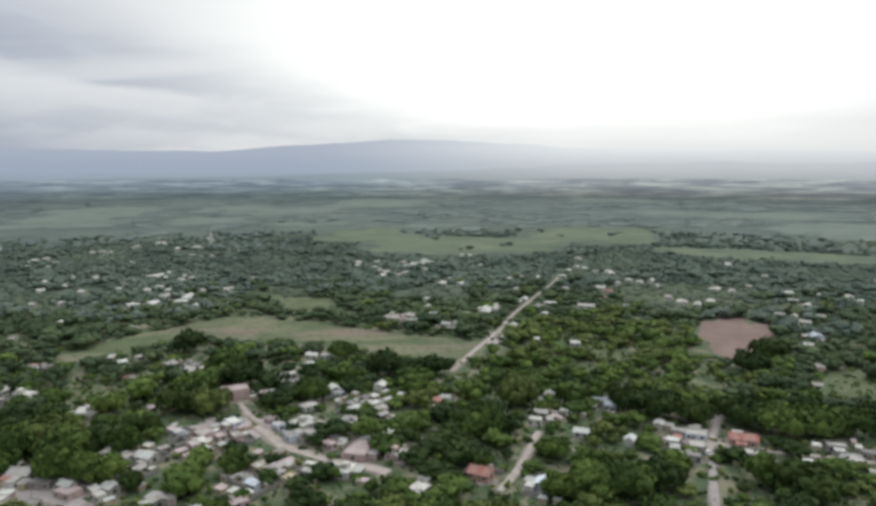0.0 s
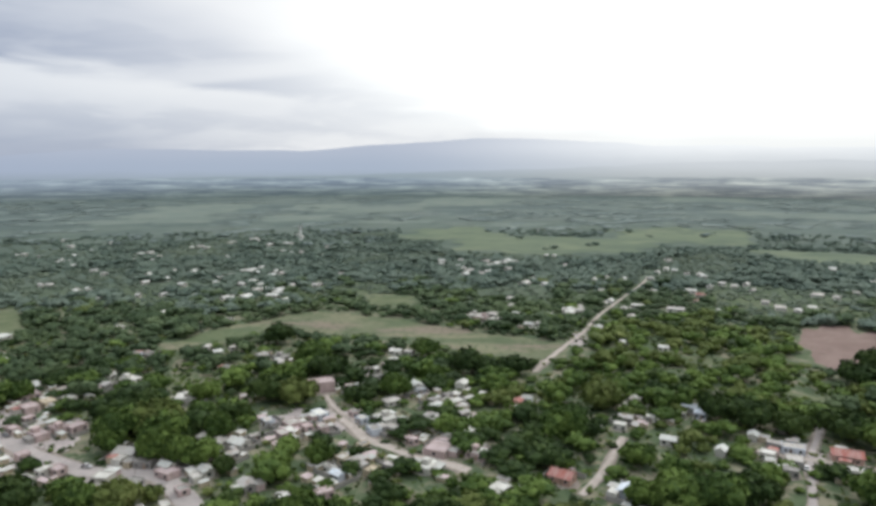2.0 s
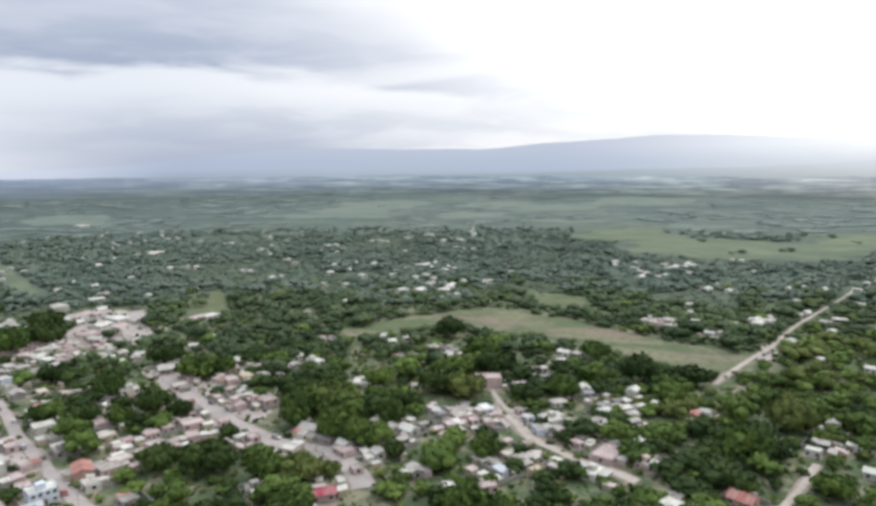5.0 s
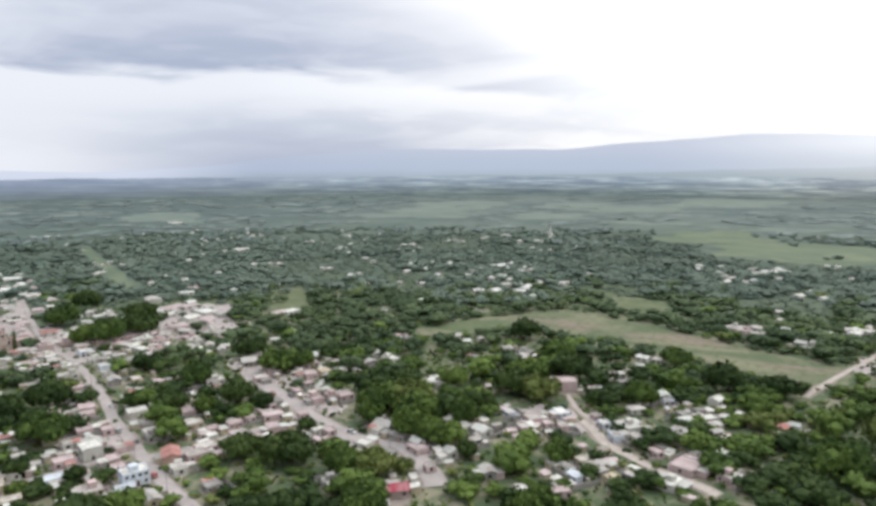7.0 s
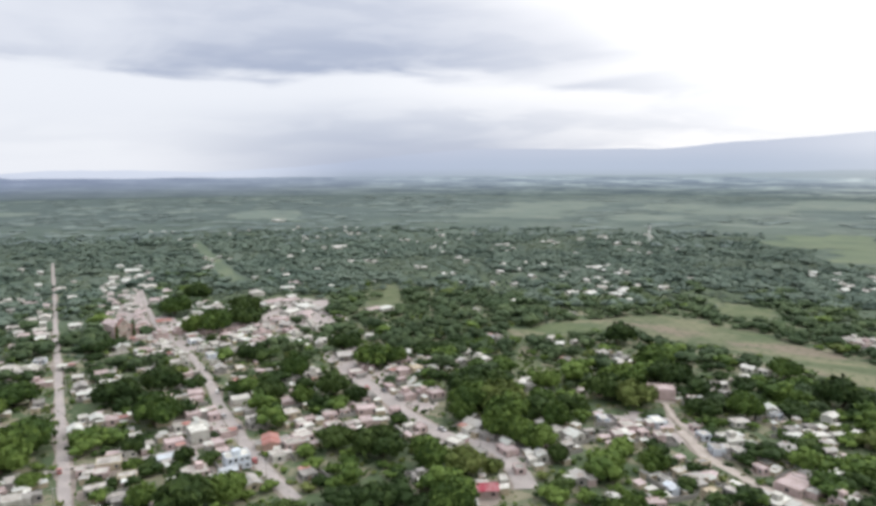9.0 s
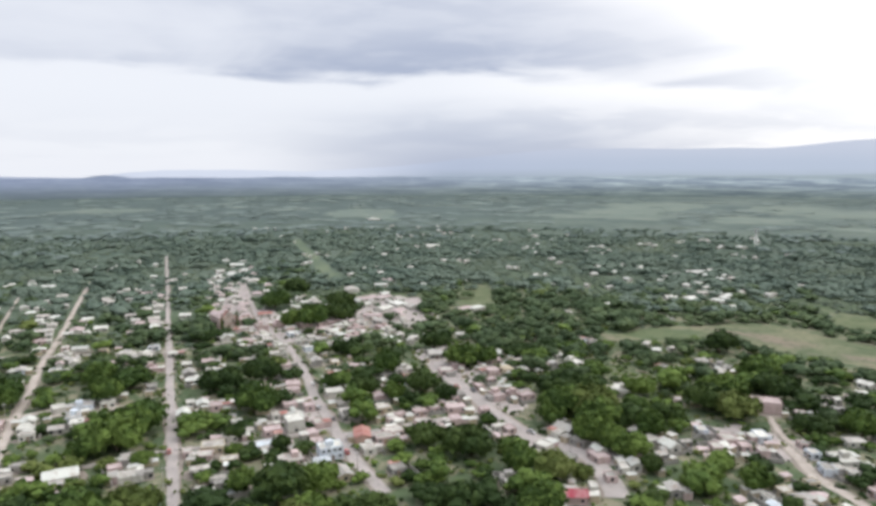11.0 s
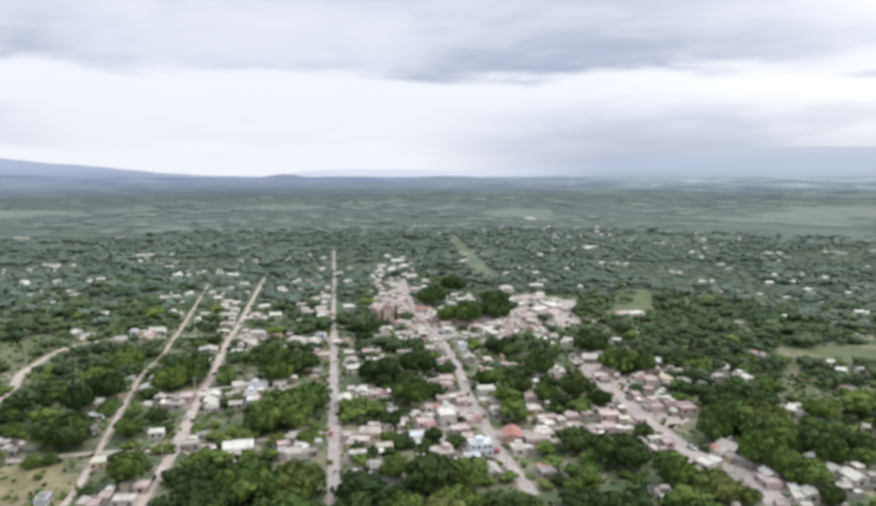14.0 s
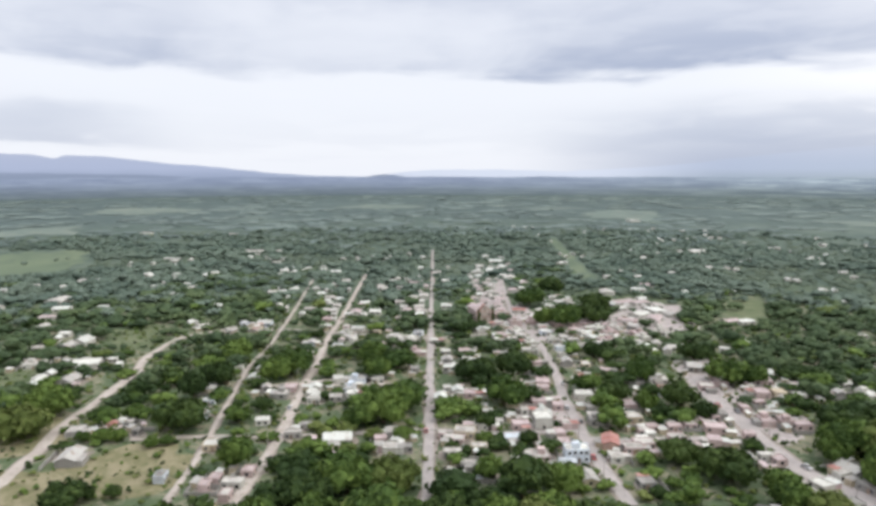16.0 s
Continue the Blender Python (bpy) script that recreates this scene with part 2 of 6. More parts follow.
def pasture_material(name, dull, pale, shrubby):
    """Far grassland: long streaks of pale grass, scrub and ploughed ground."""
    m, n, p = material(name)
    broad = n.noise(n.stretch(p, 0.6, 1.0, 1.0, 0.3), 0.004, 4.0, 0.6, 0.6)
    band = n.noise(n.stretch(p, 0.5, 1.0, 1.0, 0.5), 0.012, 6.0, 0.65, 0.5)
    col = n.mix(n.step(n.math("ADD", n.math("MULTIPLY", band, 0.5), n.math("MULTIPLY", broad, 0.5)), 0.38, 0.60), dull, pale)
    scrub = n.noise(n.stretch(p, 0.6, 1.0, 1.0, 0.8), 0.03, 6.0, 0.7, 0.4)
    grown = n.math("ADD", n.math("MULTIPLY", scrub, 0.6), n.math("MULTIPLY", broad, 0.4))
    col = n.mix(n.step(grown, 0.46, 0.58, 0.0, 0.9), col, shrubby)
    finish(n, col, 0.95, scrub, 0.3)
    return m


MEADOW_MAT = meadow_material()
# The far copy is the near pasture paled and blued, haze in its colour.
PASTURE_HAZED = pasture_material("hazed_pasture", (0.122, 0.153, 0.133), (0.156, 0.181, 0.152), (0.106, 0.138, 0.122))
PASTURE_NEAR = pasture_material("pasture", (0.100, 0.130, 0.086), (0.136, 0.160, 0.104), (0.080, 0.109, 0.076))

WALLS = {
    "w": painted("whitewash", (0.51, 0.505, 0.465)),
    "g": painted("bare_concrete", (0.30, 0.29, 0.275), (0.16, 0.15, 0.14)),
    "p": painted("pink_paint", (0.46, 0.36, 0.35)),
    "r": painted("salmon_paint", (0.44, 0.29, 0.24)),
    "b": painted("pale_blue_paint", (0.55, 0.61, 0.68)),
    "t": painted("ochre_paint", (0.46, 0.40, 0.29)),
}
ROOFS = {
    "slab": painted("cement_slab", (0.42, 0.40, 0.37), (0.16, 0.145, 0.13), 0.8),
    "white": painted("white_sealed_slab", (0.55, 0.55, 0.51), (0.24, 0.22, 0.20), 0.75),
    "pink": painted("pinkish_slab", (0.43, 0.355, 0.355), (0.20, 0.16, 0.145), 0.8),
    "grey": painted("weathered_slab", (0.27, 0.26, 0.245), (0.11, 0.10, 0.09), 0.8),
    "zinc": sheet_metal("zinc_sheets", (0.47, 0.485, 0.455), amount=0.65),
    "dull": sheet_metal("dull_sheets", (0.33, 0.32, 0.30), amount=0.7),
    "blue": sheet_metal("bluish_sheets", (0.50, 0.55, 0.60), amount=0.2),
    "red": sheet_metal("red_roof", (0.29, 0.105, 0.085), (0.20, 0.11, 0.09), 0.45),
    "crimson": sheet_metal("crimson_sheets", (0.25, 0.035, 0.055), (0.20, 0.05, 0.05), 0.3),
    "tan": painted("ochre_slab", (0.44, 0.38, 0.29), (0.22, 0.18, 0.13), 0.7),
}
DOOR = painted("door_paint", (0.20, 0.14, 0.10), (0.08, 0.06, 0.05), 0.4, 0.5, 0.5)
FRAME = painted("window_frame_paint", (0.50, 0.50, 0.50))
PANE = glass_dark("window_glass")


def ground_material():
    m, n, p = material("valley_ground")
    flat = n.stretch(p, 1.0, 1.0, 0.0)
    scrub = n.mix(n.step(n.noise(flat, 0.06, 6.0, 0.7, 0.6), 0.36, 0.62), (0.056, 0.082, 0.044), (0.082, 0.110, 0.060))
    bare = n.step(n.noise(flat, 0.09, 5.0, 0.66, 0.6), 0.45, 0.62)
    xyz = n.add("ShaderNodeSeparateXYZ", Vector=p).outputs
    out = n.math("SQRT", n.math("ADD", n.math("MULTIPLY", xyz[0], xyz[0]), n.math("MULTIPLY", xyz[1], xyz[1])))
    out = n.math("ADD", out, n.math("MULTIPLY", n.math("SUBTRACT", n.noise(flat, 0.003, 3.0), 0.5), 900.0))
    # bare earth round the town, overgrown beyond it
    near = n.mix(n.math("MULTIPLY", bare, n.step(out, 430.0, 620.0, 0.75, 0.12)), scrub, (0.235, 0.210, 0.156))
    # far farmland: woods, grass and ploughed parcels that run into one another
    cell = n.tree.nodes.new("ShaderNodeTexVoronoi")
    n.tree.links.new(n.stretch(flat, 0.0046, 0.0088, 0.0, 0.5), cell.inputs["Vector"])
    cell.inputs["Scale"].default_value = 1.0
    hue = n.add("ShaderNodeSeparateColor", Color=cell.outputs["Color"]).outputs[0]
    broad = n.noise(flat, 0.0030, 6.0, 0.62, 0.5)
    patch = n.noise(n.stretch(flat, 0.7, 1.0, 1.0, 0.4), 0.0085, 6.0, 0.62, 0.6)
    lie = n.math("ADD", n.math("MULTIPLY", hue, 0.12), n.math("ADD", n.math("MULTIPLY", broad, 0.42), n.math("MULTIPLY", patch, 0.46)))
    # the west is wooded, the south-east open
    side = n.math("MULTIPLY", n.math("ARCTAN2", n.math("MULTIPLY", xyz[0], -1.0), xyz[1]), 57.2958)
    lie = n.math("SUBTRACT", lie, n.step(side, 30.0, 58.0, 0.02, 0.13))
    # Parcel colours are greyed and blued: haze put into the ground.
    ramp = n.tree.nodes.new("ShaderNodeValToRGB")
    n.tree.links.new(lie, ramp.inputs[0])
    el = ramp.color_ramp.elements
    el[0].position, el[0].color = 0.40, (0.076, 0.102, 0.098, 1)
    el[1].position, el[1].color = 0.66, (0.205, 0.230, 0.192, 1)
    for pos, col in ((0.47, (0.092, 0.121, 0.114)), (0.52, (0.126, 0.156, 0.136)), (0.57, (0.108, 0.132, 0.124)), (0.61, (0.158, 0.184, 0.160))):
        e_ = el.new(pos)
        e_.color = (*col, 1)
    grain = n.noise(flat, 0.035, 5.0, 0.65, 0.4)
    hazed_farm = n.mix(0.35, ramp.outputs[0], n.mix(n.step(grain, 0.35, 0.65), (0.45, 0.48, 0.5), (1, 1, 1)), "MULTIPLY")
    # open woodland floor between the town and the farms, greyed for the same haze
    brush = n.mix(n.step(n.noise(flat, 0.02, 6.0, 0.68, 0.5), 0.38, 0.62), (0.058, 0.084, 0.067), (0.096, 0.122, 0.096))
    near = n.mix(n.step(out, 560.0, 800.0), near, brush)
    col = n.mix(n.step(out, 950.0, 1750.0), near, hazed_farm)
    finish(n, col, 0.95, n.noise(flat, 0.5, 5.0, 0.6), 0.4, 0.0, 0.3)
    return m


# ---- mesh helpers ----


def mesh_of(name, verts, tris, mat, smooth=False):
    """A mesh from arrays of points and of triangles or quads."""
    verts, tris = np.asarray(verts, np.float32), np.asarray(tris, np.int32)
    k = tris.shape[1]
    me = bpy.data.meshes.new(name)
    me.vertices.add(len(verts))
    me.vertices.foreach_set("co", verts.ravel())
    me.loops.add(tris.size)
    me.loops.foreach_set("vertex_index", tris.ravel())
    me.polygons.add(len(tris))
    me.polygons.foreach_set("loop_start", np.arange(0, tris.size, k, dtype=np.int32))
    me.polygons.foreach_set("use_smooth", np.full(len(tris), smooth, dtype=bool))
    me.update(calc_edges=True)
    me.materials.append(mat)
    return me


def part(name, me, parent, label=""):
    ob = new(name, me)
    ob.parent = parent
    return tagged(ob, label)


class Solid:
    """Collects boxes and prisms into one mesh."""

    def __init__(self):
        self.v, self.f = [], []

    def poly(self, pts, faces):
        k = len(self.v)
        self.v += [tuple(p) for p in pts]
        self.f += [tuple(k + i for i in f) for f in faces]
        return self

    def box(self, x0, y0, z0, x1, y1, z1):
        p = [(x, y, z) for z in (z0, z1) for y in (y0, y1) for x in (x0, x1)]
        return self.poly(p, [(0, 2, 3, 1), (4, 5, 7, 6), (0, 1, 5, 4), (2, 6, 7, 3), (0, 4, 6, 2), (1, 3, 7, 5)])

    def tube(self, a, b, ra, rb, sides=6):
        a, b = Vector(a), Vector(b)
        q = (b - a).to_track_quat("Z", "Y")
        ring = [Vector((math.cos(2 * math.pi * i / sides), math.sin(2 * math.pi * i / sides), 0)) for i in range(sides)]
        pts = [a + q @ (r * ra) for r in ring] + [b + q @ (r * rb) for r in ring]
        faces = [(i, (i + 1) % sides, sides + (i + 1) % sides, sides + i) for i in range(sides)]
        faces += [tuple(range(sides - 1, -1, -1)), tuple(range(sides, 2 * sides))]
        return self.poly(pts, faces)

    def mesh(self, name, mat, smooth=False):
        me = bpy.data.meshes.new(name)
        me.from_pydata(self.v, [], self.f)
        if smooth:
            me.polygons.foreach_set("use_smooth", np.ones(len(me.polygons), dtype=bool))
        me.materials.append(mat)
        me.update()
        return me


def polar(az, r):
    return Vector((-math.sin(radians(az)) * r, math.cos(radians(az)) * r))


# ---- the valley floor and the far hills ----


def rise(r):
    """The plain climbs a little towards the hills."""
    return max(0.0, (r - 1800.0) / 3300.0) ** 1.5 * 24.0


def build_ground():
    radii = [0, 60, 130, 200, 300, 420, 560, 740, 960, 1200, 1500, 1800, 2150, 2550, 3000, 3500, 4000, 4450, 4880]
    k = 120
    v, f = [(0, 0, 0)], []
    for r in radii[1:]:
        v += [(*polar(360 * i / k, r), rise(r)) for i in range(k)]
    for i in range(k):
        f.append((0, 1 + i, 1 + (i + 1) % k))
    for j in range(len(radii) - 2):
        a, b = 1 + j * k, 1 + (j + 1) * k
        for i in range(k):
            f.append((a + i, b + i, b + (i + 1) % k, a + (i + 1) % k))
    me = bpy.data.meshes.new("ground")
    me.from_pydata(v, [], f)
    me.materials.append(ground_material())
    tagged(new("ground", me), "wide green valley floor with scrub, bare earth and farmland parcels", "ground", kind="structure")


build_ground()


def backdrop(name, label, radius, ridge, seed, rough, tones, streaks=0.0, rain=0.0):
    """A glowing band of far land, haze painted into its colour. ridge: azimuth and height over the eye in degrees.
    tones: height in degrees, colour towards the hidden sun, ahead of the first view, and away from it."""
    az = np.arange(-180, 180.01, 0.3)
    h = np.interp(az, [r[0] for r in ridge], [r[1] for r in ridge])
    bumps = np.array([noise.fractal(Vector((a * 0.22, seed, 0)), 1.0, 2.0, 6) for a in az]) * rough
    crest = EYE + np.tan(np.radians(h + bumps)) * radius
    v, f = [], []
    for a, c in zip(az, crest):
        x, y = polar(a, radius)
        v += [(x, y, -12.0), (x * 1.003, y * 1.003, 0.5 * c), (x * 1.006, y * 1.006, c)]
    for i in range(len(az) - 1):
        for j in range(2):
            f.append((3 * i + j, 3 * i + j + 3, 3 * i + j + 4, 3 * i + j + 1))
    me = bpy.data.meshes.new(name)
    me.from_pydata(v, [], f)
    m, n, p = material(name + "_haze")
    xyz = n.add("ShaderNodeSeparateXYZ", Vector=p).outputs
    turn = n.math("MULTIPLY", n.math("ARCTAN2", n.math("MULTIPLY", xyz[0], -1.0), xyz[1]), 57.2958)
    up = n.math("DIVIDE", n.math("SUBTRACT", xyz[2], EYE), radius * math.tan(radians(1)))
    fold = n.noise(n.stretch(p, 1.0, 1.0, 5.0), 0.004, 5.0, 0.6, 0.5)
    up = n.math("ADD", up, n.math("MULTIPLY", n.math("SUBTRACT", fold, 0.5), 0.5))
    # Painted haze: paler towards the hidden sun, bluer away from it.
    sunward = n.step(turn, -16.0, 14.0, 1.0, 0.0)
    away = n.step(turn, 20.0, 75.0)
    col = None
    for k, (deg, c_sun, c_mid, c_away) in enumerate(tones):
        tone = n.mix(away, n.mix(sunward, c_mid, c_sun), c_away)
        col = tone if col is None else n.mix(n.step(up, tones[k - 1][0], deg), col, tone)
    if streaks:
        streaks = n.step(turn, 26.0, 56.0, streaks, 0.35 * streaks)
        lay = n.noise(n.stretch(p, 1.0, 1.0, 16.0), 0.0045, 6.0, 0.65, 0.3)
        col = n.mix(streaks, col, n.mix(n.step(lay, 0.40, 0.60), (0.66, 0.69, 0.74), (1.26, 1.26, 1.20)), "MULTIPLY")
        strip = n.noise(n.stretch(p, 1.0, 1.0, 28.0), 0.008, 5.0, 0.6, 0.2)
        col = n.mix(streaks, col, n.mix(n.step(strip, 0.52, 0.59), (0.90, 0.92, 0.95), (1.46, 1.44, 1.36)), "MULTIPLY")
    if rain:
        # the range is painted almost as pale as the sky, as behind a far shower
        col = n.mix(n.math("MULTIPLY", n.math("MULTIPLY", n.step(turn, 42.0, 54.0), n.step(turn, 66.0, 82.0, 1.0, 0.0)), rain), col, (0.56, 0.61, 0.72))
    # Emission: the band shines by itself in its hazed colour.
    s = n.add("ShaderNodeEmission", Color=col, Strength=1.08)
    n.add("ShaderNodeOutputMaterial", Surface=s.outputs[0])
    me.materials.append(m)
    tagged(new(name, me), label, "hills", kind="structure")


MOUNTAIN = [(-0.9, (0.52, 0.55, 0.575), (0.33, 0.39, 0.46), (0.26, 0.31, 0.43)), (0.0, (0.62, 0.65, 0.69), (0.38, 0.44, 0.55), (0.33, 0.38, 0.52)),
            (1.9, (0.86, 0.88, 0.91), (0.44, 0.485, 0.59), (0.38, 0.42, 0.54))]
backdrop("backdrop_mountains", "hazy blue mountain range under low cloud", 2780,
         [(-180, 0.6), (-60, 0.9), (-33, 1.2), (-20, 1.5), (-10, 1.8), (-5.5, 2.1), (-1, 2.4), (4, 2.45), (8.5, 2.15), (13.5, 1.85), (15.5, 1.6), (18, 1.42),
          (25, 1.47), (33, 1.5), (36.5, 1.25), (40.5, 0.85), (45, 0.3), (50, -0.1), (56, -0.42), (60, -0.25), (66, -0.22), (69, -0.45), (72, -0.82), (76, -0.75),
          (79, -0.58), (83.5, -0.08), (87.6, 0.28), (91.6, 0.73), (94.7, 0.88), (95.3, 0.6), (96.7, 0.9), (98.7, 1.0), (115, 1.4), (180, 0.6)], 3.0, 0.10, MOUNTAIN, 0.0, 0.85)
backdrop("backdrop_foothills", "low hazy blue-grey foothills beyond the plain", 2745,
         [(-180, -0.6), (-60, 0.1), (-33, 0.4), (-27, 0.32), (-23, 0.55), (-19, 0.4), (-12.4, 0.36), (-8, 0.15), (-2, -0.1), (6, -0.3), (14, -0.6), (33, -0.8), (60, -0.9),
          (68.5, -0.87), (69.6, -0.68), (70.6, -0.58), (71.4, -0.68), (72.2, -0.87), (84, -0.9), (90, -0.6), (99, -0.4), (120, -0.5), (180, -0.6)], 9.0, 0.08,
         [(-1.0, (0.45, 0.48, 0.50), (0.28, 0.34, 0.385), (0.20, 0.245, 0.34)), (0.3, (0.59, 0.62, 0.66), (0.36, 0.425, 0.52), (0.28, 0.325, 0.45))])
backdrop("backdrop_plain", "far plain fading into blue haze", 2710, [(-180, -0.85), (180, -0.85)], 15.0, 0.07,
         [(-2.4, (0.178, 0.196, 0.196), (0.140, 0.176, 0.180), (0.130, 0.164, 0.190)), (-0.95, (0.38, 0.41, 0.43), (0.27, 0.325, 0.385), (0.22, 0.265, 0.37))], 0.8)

# ---- the plan of the town ----
# Houses of the town, block by block: x, y, width and roof kind.
BLOCKS = []
BLOCKS.append([
    (172, 256, 6, "g"), (161, 252, 8, "g"), (361, 565, 6, "w"), (362, 582, 9, "w"), (218, 372, 6, "w"), (255, 443, 12, "b"), (238, 421, 8, "w"), (305, 546, 8, "w"), (270, 485, 8, "w"), (306, 570, 8, "g"), (318, 602, 9, "w"), (266, 514, 7, "g"), (125, 256, 6, "w"), (300, 640, 7, "w"), (124, 269, 13, "r"), (271, 611, 8, "g"), (261, 625, 12, "w"), (107, 266, 9, "g"), (110, 275, 10, "w"), (101, 254, 6, "g"), (217, 552, 8, "w"), (114, 299, 6, "w"), (104, 279, 7, "g"), (208, 564, 11, "w")])
BLOCKS.append([
    (98, 269, 7, "w"), (203, 584, 6, "w"), (98, 287, 6, "w"), (211, 641, 6, "w"), (216, 674, 7, "w"), (202, 664, 8, "w"), (194, 675, 6, "w"), (178, 658, 7, "w"), (83, 311, 6, "b"), (158, 612, 8, "r"), (148, 584, 6, "r"), (80, 319, 9, "b"), (155, 633, 9, "w"), (74, 311, 6, "w"), (123, 548, 13, "g"), (60, 304, 8, "w"), (119, 627, 10, "g"), (131, 704, 7, "w"), (56, 327, 6, "g"), (95, 560, 9, "w"), (38, 231, 7, "b"), (83, 516, 7, "g"), (51, 319, 6, "w"), (48, 302, 6, "g")])
BLOCKS.append([
    (84, 548, 7, "g"), (44, 293, 6, "w"), (33, 229, 6, "w"), (76, 577, 7, "w"), (68, 567, 8, "w"), (47, 549, 6, "w"), (37, 535, 8, "w"), (16, 240, 9, "r"), (22, 520, 6, "w"), (23, 659, 8, "w"), (13, 487, 6, "g"), (6, 482, 7, "w"), (3, 323, 6, "w"), (3, 660, 11, "g"), (-1, 317, 6, "r"), (-4, 516, 6, "w"), (-7, 549, 8, "w"), (-15, 754, 8, "w"), (-7, 227, 9, "w"), (-30, 800, 10, "w"), (-19, 327, 6, "w"), (-29, 502, 11, "w"), (-16, 257, 10, "w"), (-21, 278, 7, "w")])
BLOCKS.append([
    (-25, 320, 6, "w"), (-58, 734, 9, "g"), (-26, 299, 6, "g"), (-31, 315, 8, "w"), (-36, 323, 6, "g"), (-31, 267, 7, "g"), (-33, 256, 17, "P"), (-40, 307, 8, "w"), (-39, 292, 8, "g"), (-42, 315, 6, "g"), (-35, 243, 12, "w"), (-51, 330, 6, "g"), (-54, 336, 7, "w"), (-45, 267, 7, "p"), (-56, 325, 6, "g"), (-55, 279, 7, "g"), (-49, 241, 7, "g"), (-61, 290, 11, "w"), (-77, 348, 6, "g"), (-81, 363, 6, "w"), (-63, 276, 8, "g"), (-55, 236, 6, "t"), (-64, 259, 6, "g"), (-82, 328, 6, "w")])
BLOCKS.append([
    (-73, 285, 6, "g"), (-63, 243, 7, "g"), (-88, 330, 6, "p"), (-80, 295, 6, "g"), (-69, 245, 6, "g"), (-67, 231, 6, "b"), (-88, 293, 9, "w"), (-71, 236, 6, "g"), (-103, 329, 13, "X"), (-86, 275, 7, "p"), (-68, 217, 8, "p"), (-93, 275, 6, "p"), (-101, 278, 9, "p"), (-143, 380, 11, "g"), (-140, 369, 10, "w"), (-101, 266, 7, "p"), (-81, 212, 6, "w"), (-113, 280, 7, "w"), (-156, 379, 9, "g"), (-112, 262, 6, "g"), (-137, 309, 6, "w"), (-97, 219, 7, "g"), (-115, 254, 8, "w"), (-167, 356, 7, "g")])
BLOCKS.append([
    (-114, 243, 6, "g"), (-124, 255, 6, "w"), (-159, 322, 8, "w"), (-132, 259, 8, "w"), (-125, 246, 6, "g"), (-154, 301, 6, "g"), (-117, 228, 6, "w"), (-125, 239, 6, "w"), (-120, 222, 6, "w"), (-165, 305, 12, "w"), (-115, 209, 6, "g"), (-128, 222, 10, "r"), (-118, 202, 6, "w"), (-136, 228, 6, "w"), (-226, 375, 6, "g"), (-234, 375, 7, "g"), (-145, 232, 9, "g"), (-120, 191, 10, "R"), (-209, 329, 12, "w"), (-139, 219, 7, "g"), (-156, 240, 10, "g"), (-155, 233, 7, "g"), (-150, 222, 7, "w"), (-215, 317, 6, "g")])
BLOCKS.append([
    (-194, 263, 8, "w"), (-222, 297, 7, "w"), (-234, 308, 8, "g"), (-171, 224, 7, "w"), (-201, 261, 10, "p"), (-144, 186, 10, "g"), (-229, 291, 9, "t"), (-178, 221, 6, "w"), (-205, 253, 10, "p"), (-233, 283, 9, "w"), (-246, 299, 12, "w"), (-255, 310, 11, "w"), (-223, 270, 6, "p"), (-196, 232, 6, "w"), (-350, 404, 12, "w"), (-221, 254, 6, "p"), (-217, 243, 6, "g"), (-355, 394, 12, "w"), (-260, 288, 8, "g"), (-217, 235, 6, "p"), (-256, 277, 12, "p"), (-276, 297, 13, "g"), (-201, 214, 9, "p"), (-247, 262, 9, "p")])
BLOCKS.append([
    (-273, 280, 12, "g"), (-215, 218, 6, "r"), (-216, 210, 8, "p"), (-391, 371, 10, "g"), (-210, 199, 8, "p"), (-350, 325, 12, "w"), (-265, 245, 10, "g"), (-409, 376, 15, "w"), (-220, 201, 6, "r"), (-385, 350, 14, "w"), (-180, 163, 7, "g"), (-218, 195, 7, "r"), (-210, 187, 9, "p"), (-499, 443, 13, "p"), (-346, 305, 11, "w"), (-272, 238, 10, "g"), (-437, 381, 14, "p"), (-402, 350, 14, "w"), (-355, 309, 12, "w"), (-206, 179, 9, "p"), (-232, 201, 8, "t"), (-486, 421, 12, "w"), (-247, 211, 11, "w"), (-389, 328, 15, "p")])
BLOCKS.append([
    (-257, 214, 7, "g"), (-444, 369, 17, "p"), (-202, 167, 8, "w"), (-215, 176, 11, "r"), (-366, 293, 12, "w"), (-348, 277, 11, "w"), (-296, 235, 9, "w"), (-487, 386, 16, "w"), (-412, 318, 16, "w"), (-393, 298, 15, "w"), (-292, 221, 9, "w"), (-310, 232, 8, "w"), (-209, 154, 12, "B"), (-396, 285, 12, "w"), (-205, 146, 7, "b"), (-239, 169, 7, "p"), (-222, 156, 7, "p"), (-367, 256, 9, "w"), (-232, 161, 7, "w"), (-259, 179, 6, "w"), (-402, 275, 12, "w"), (-252, 166, 9, "w"), (-398, 260, 9, "w"), (-241, 157, 11, "W")])
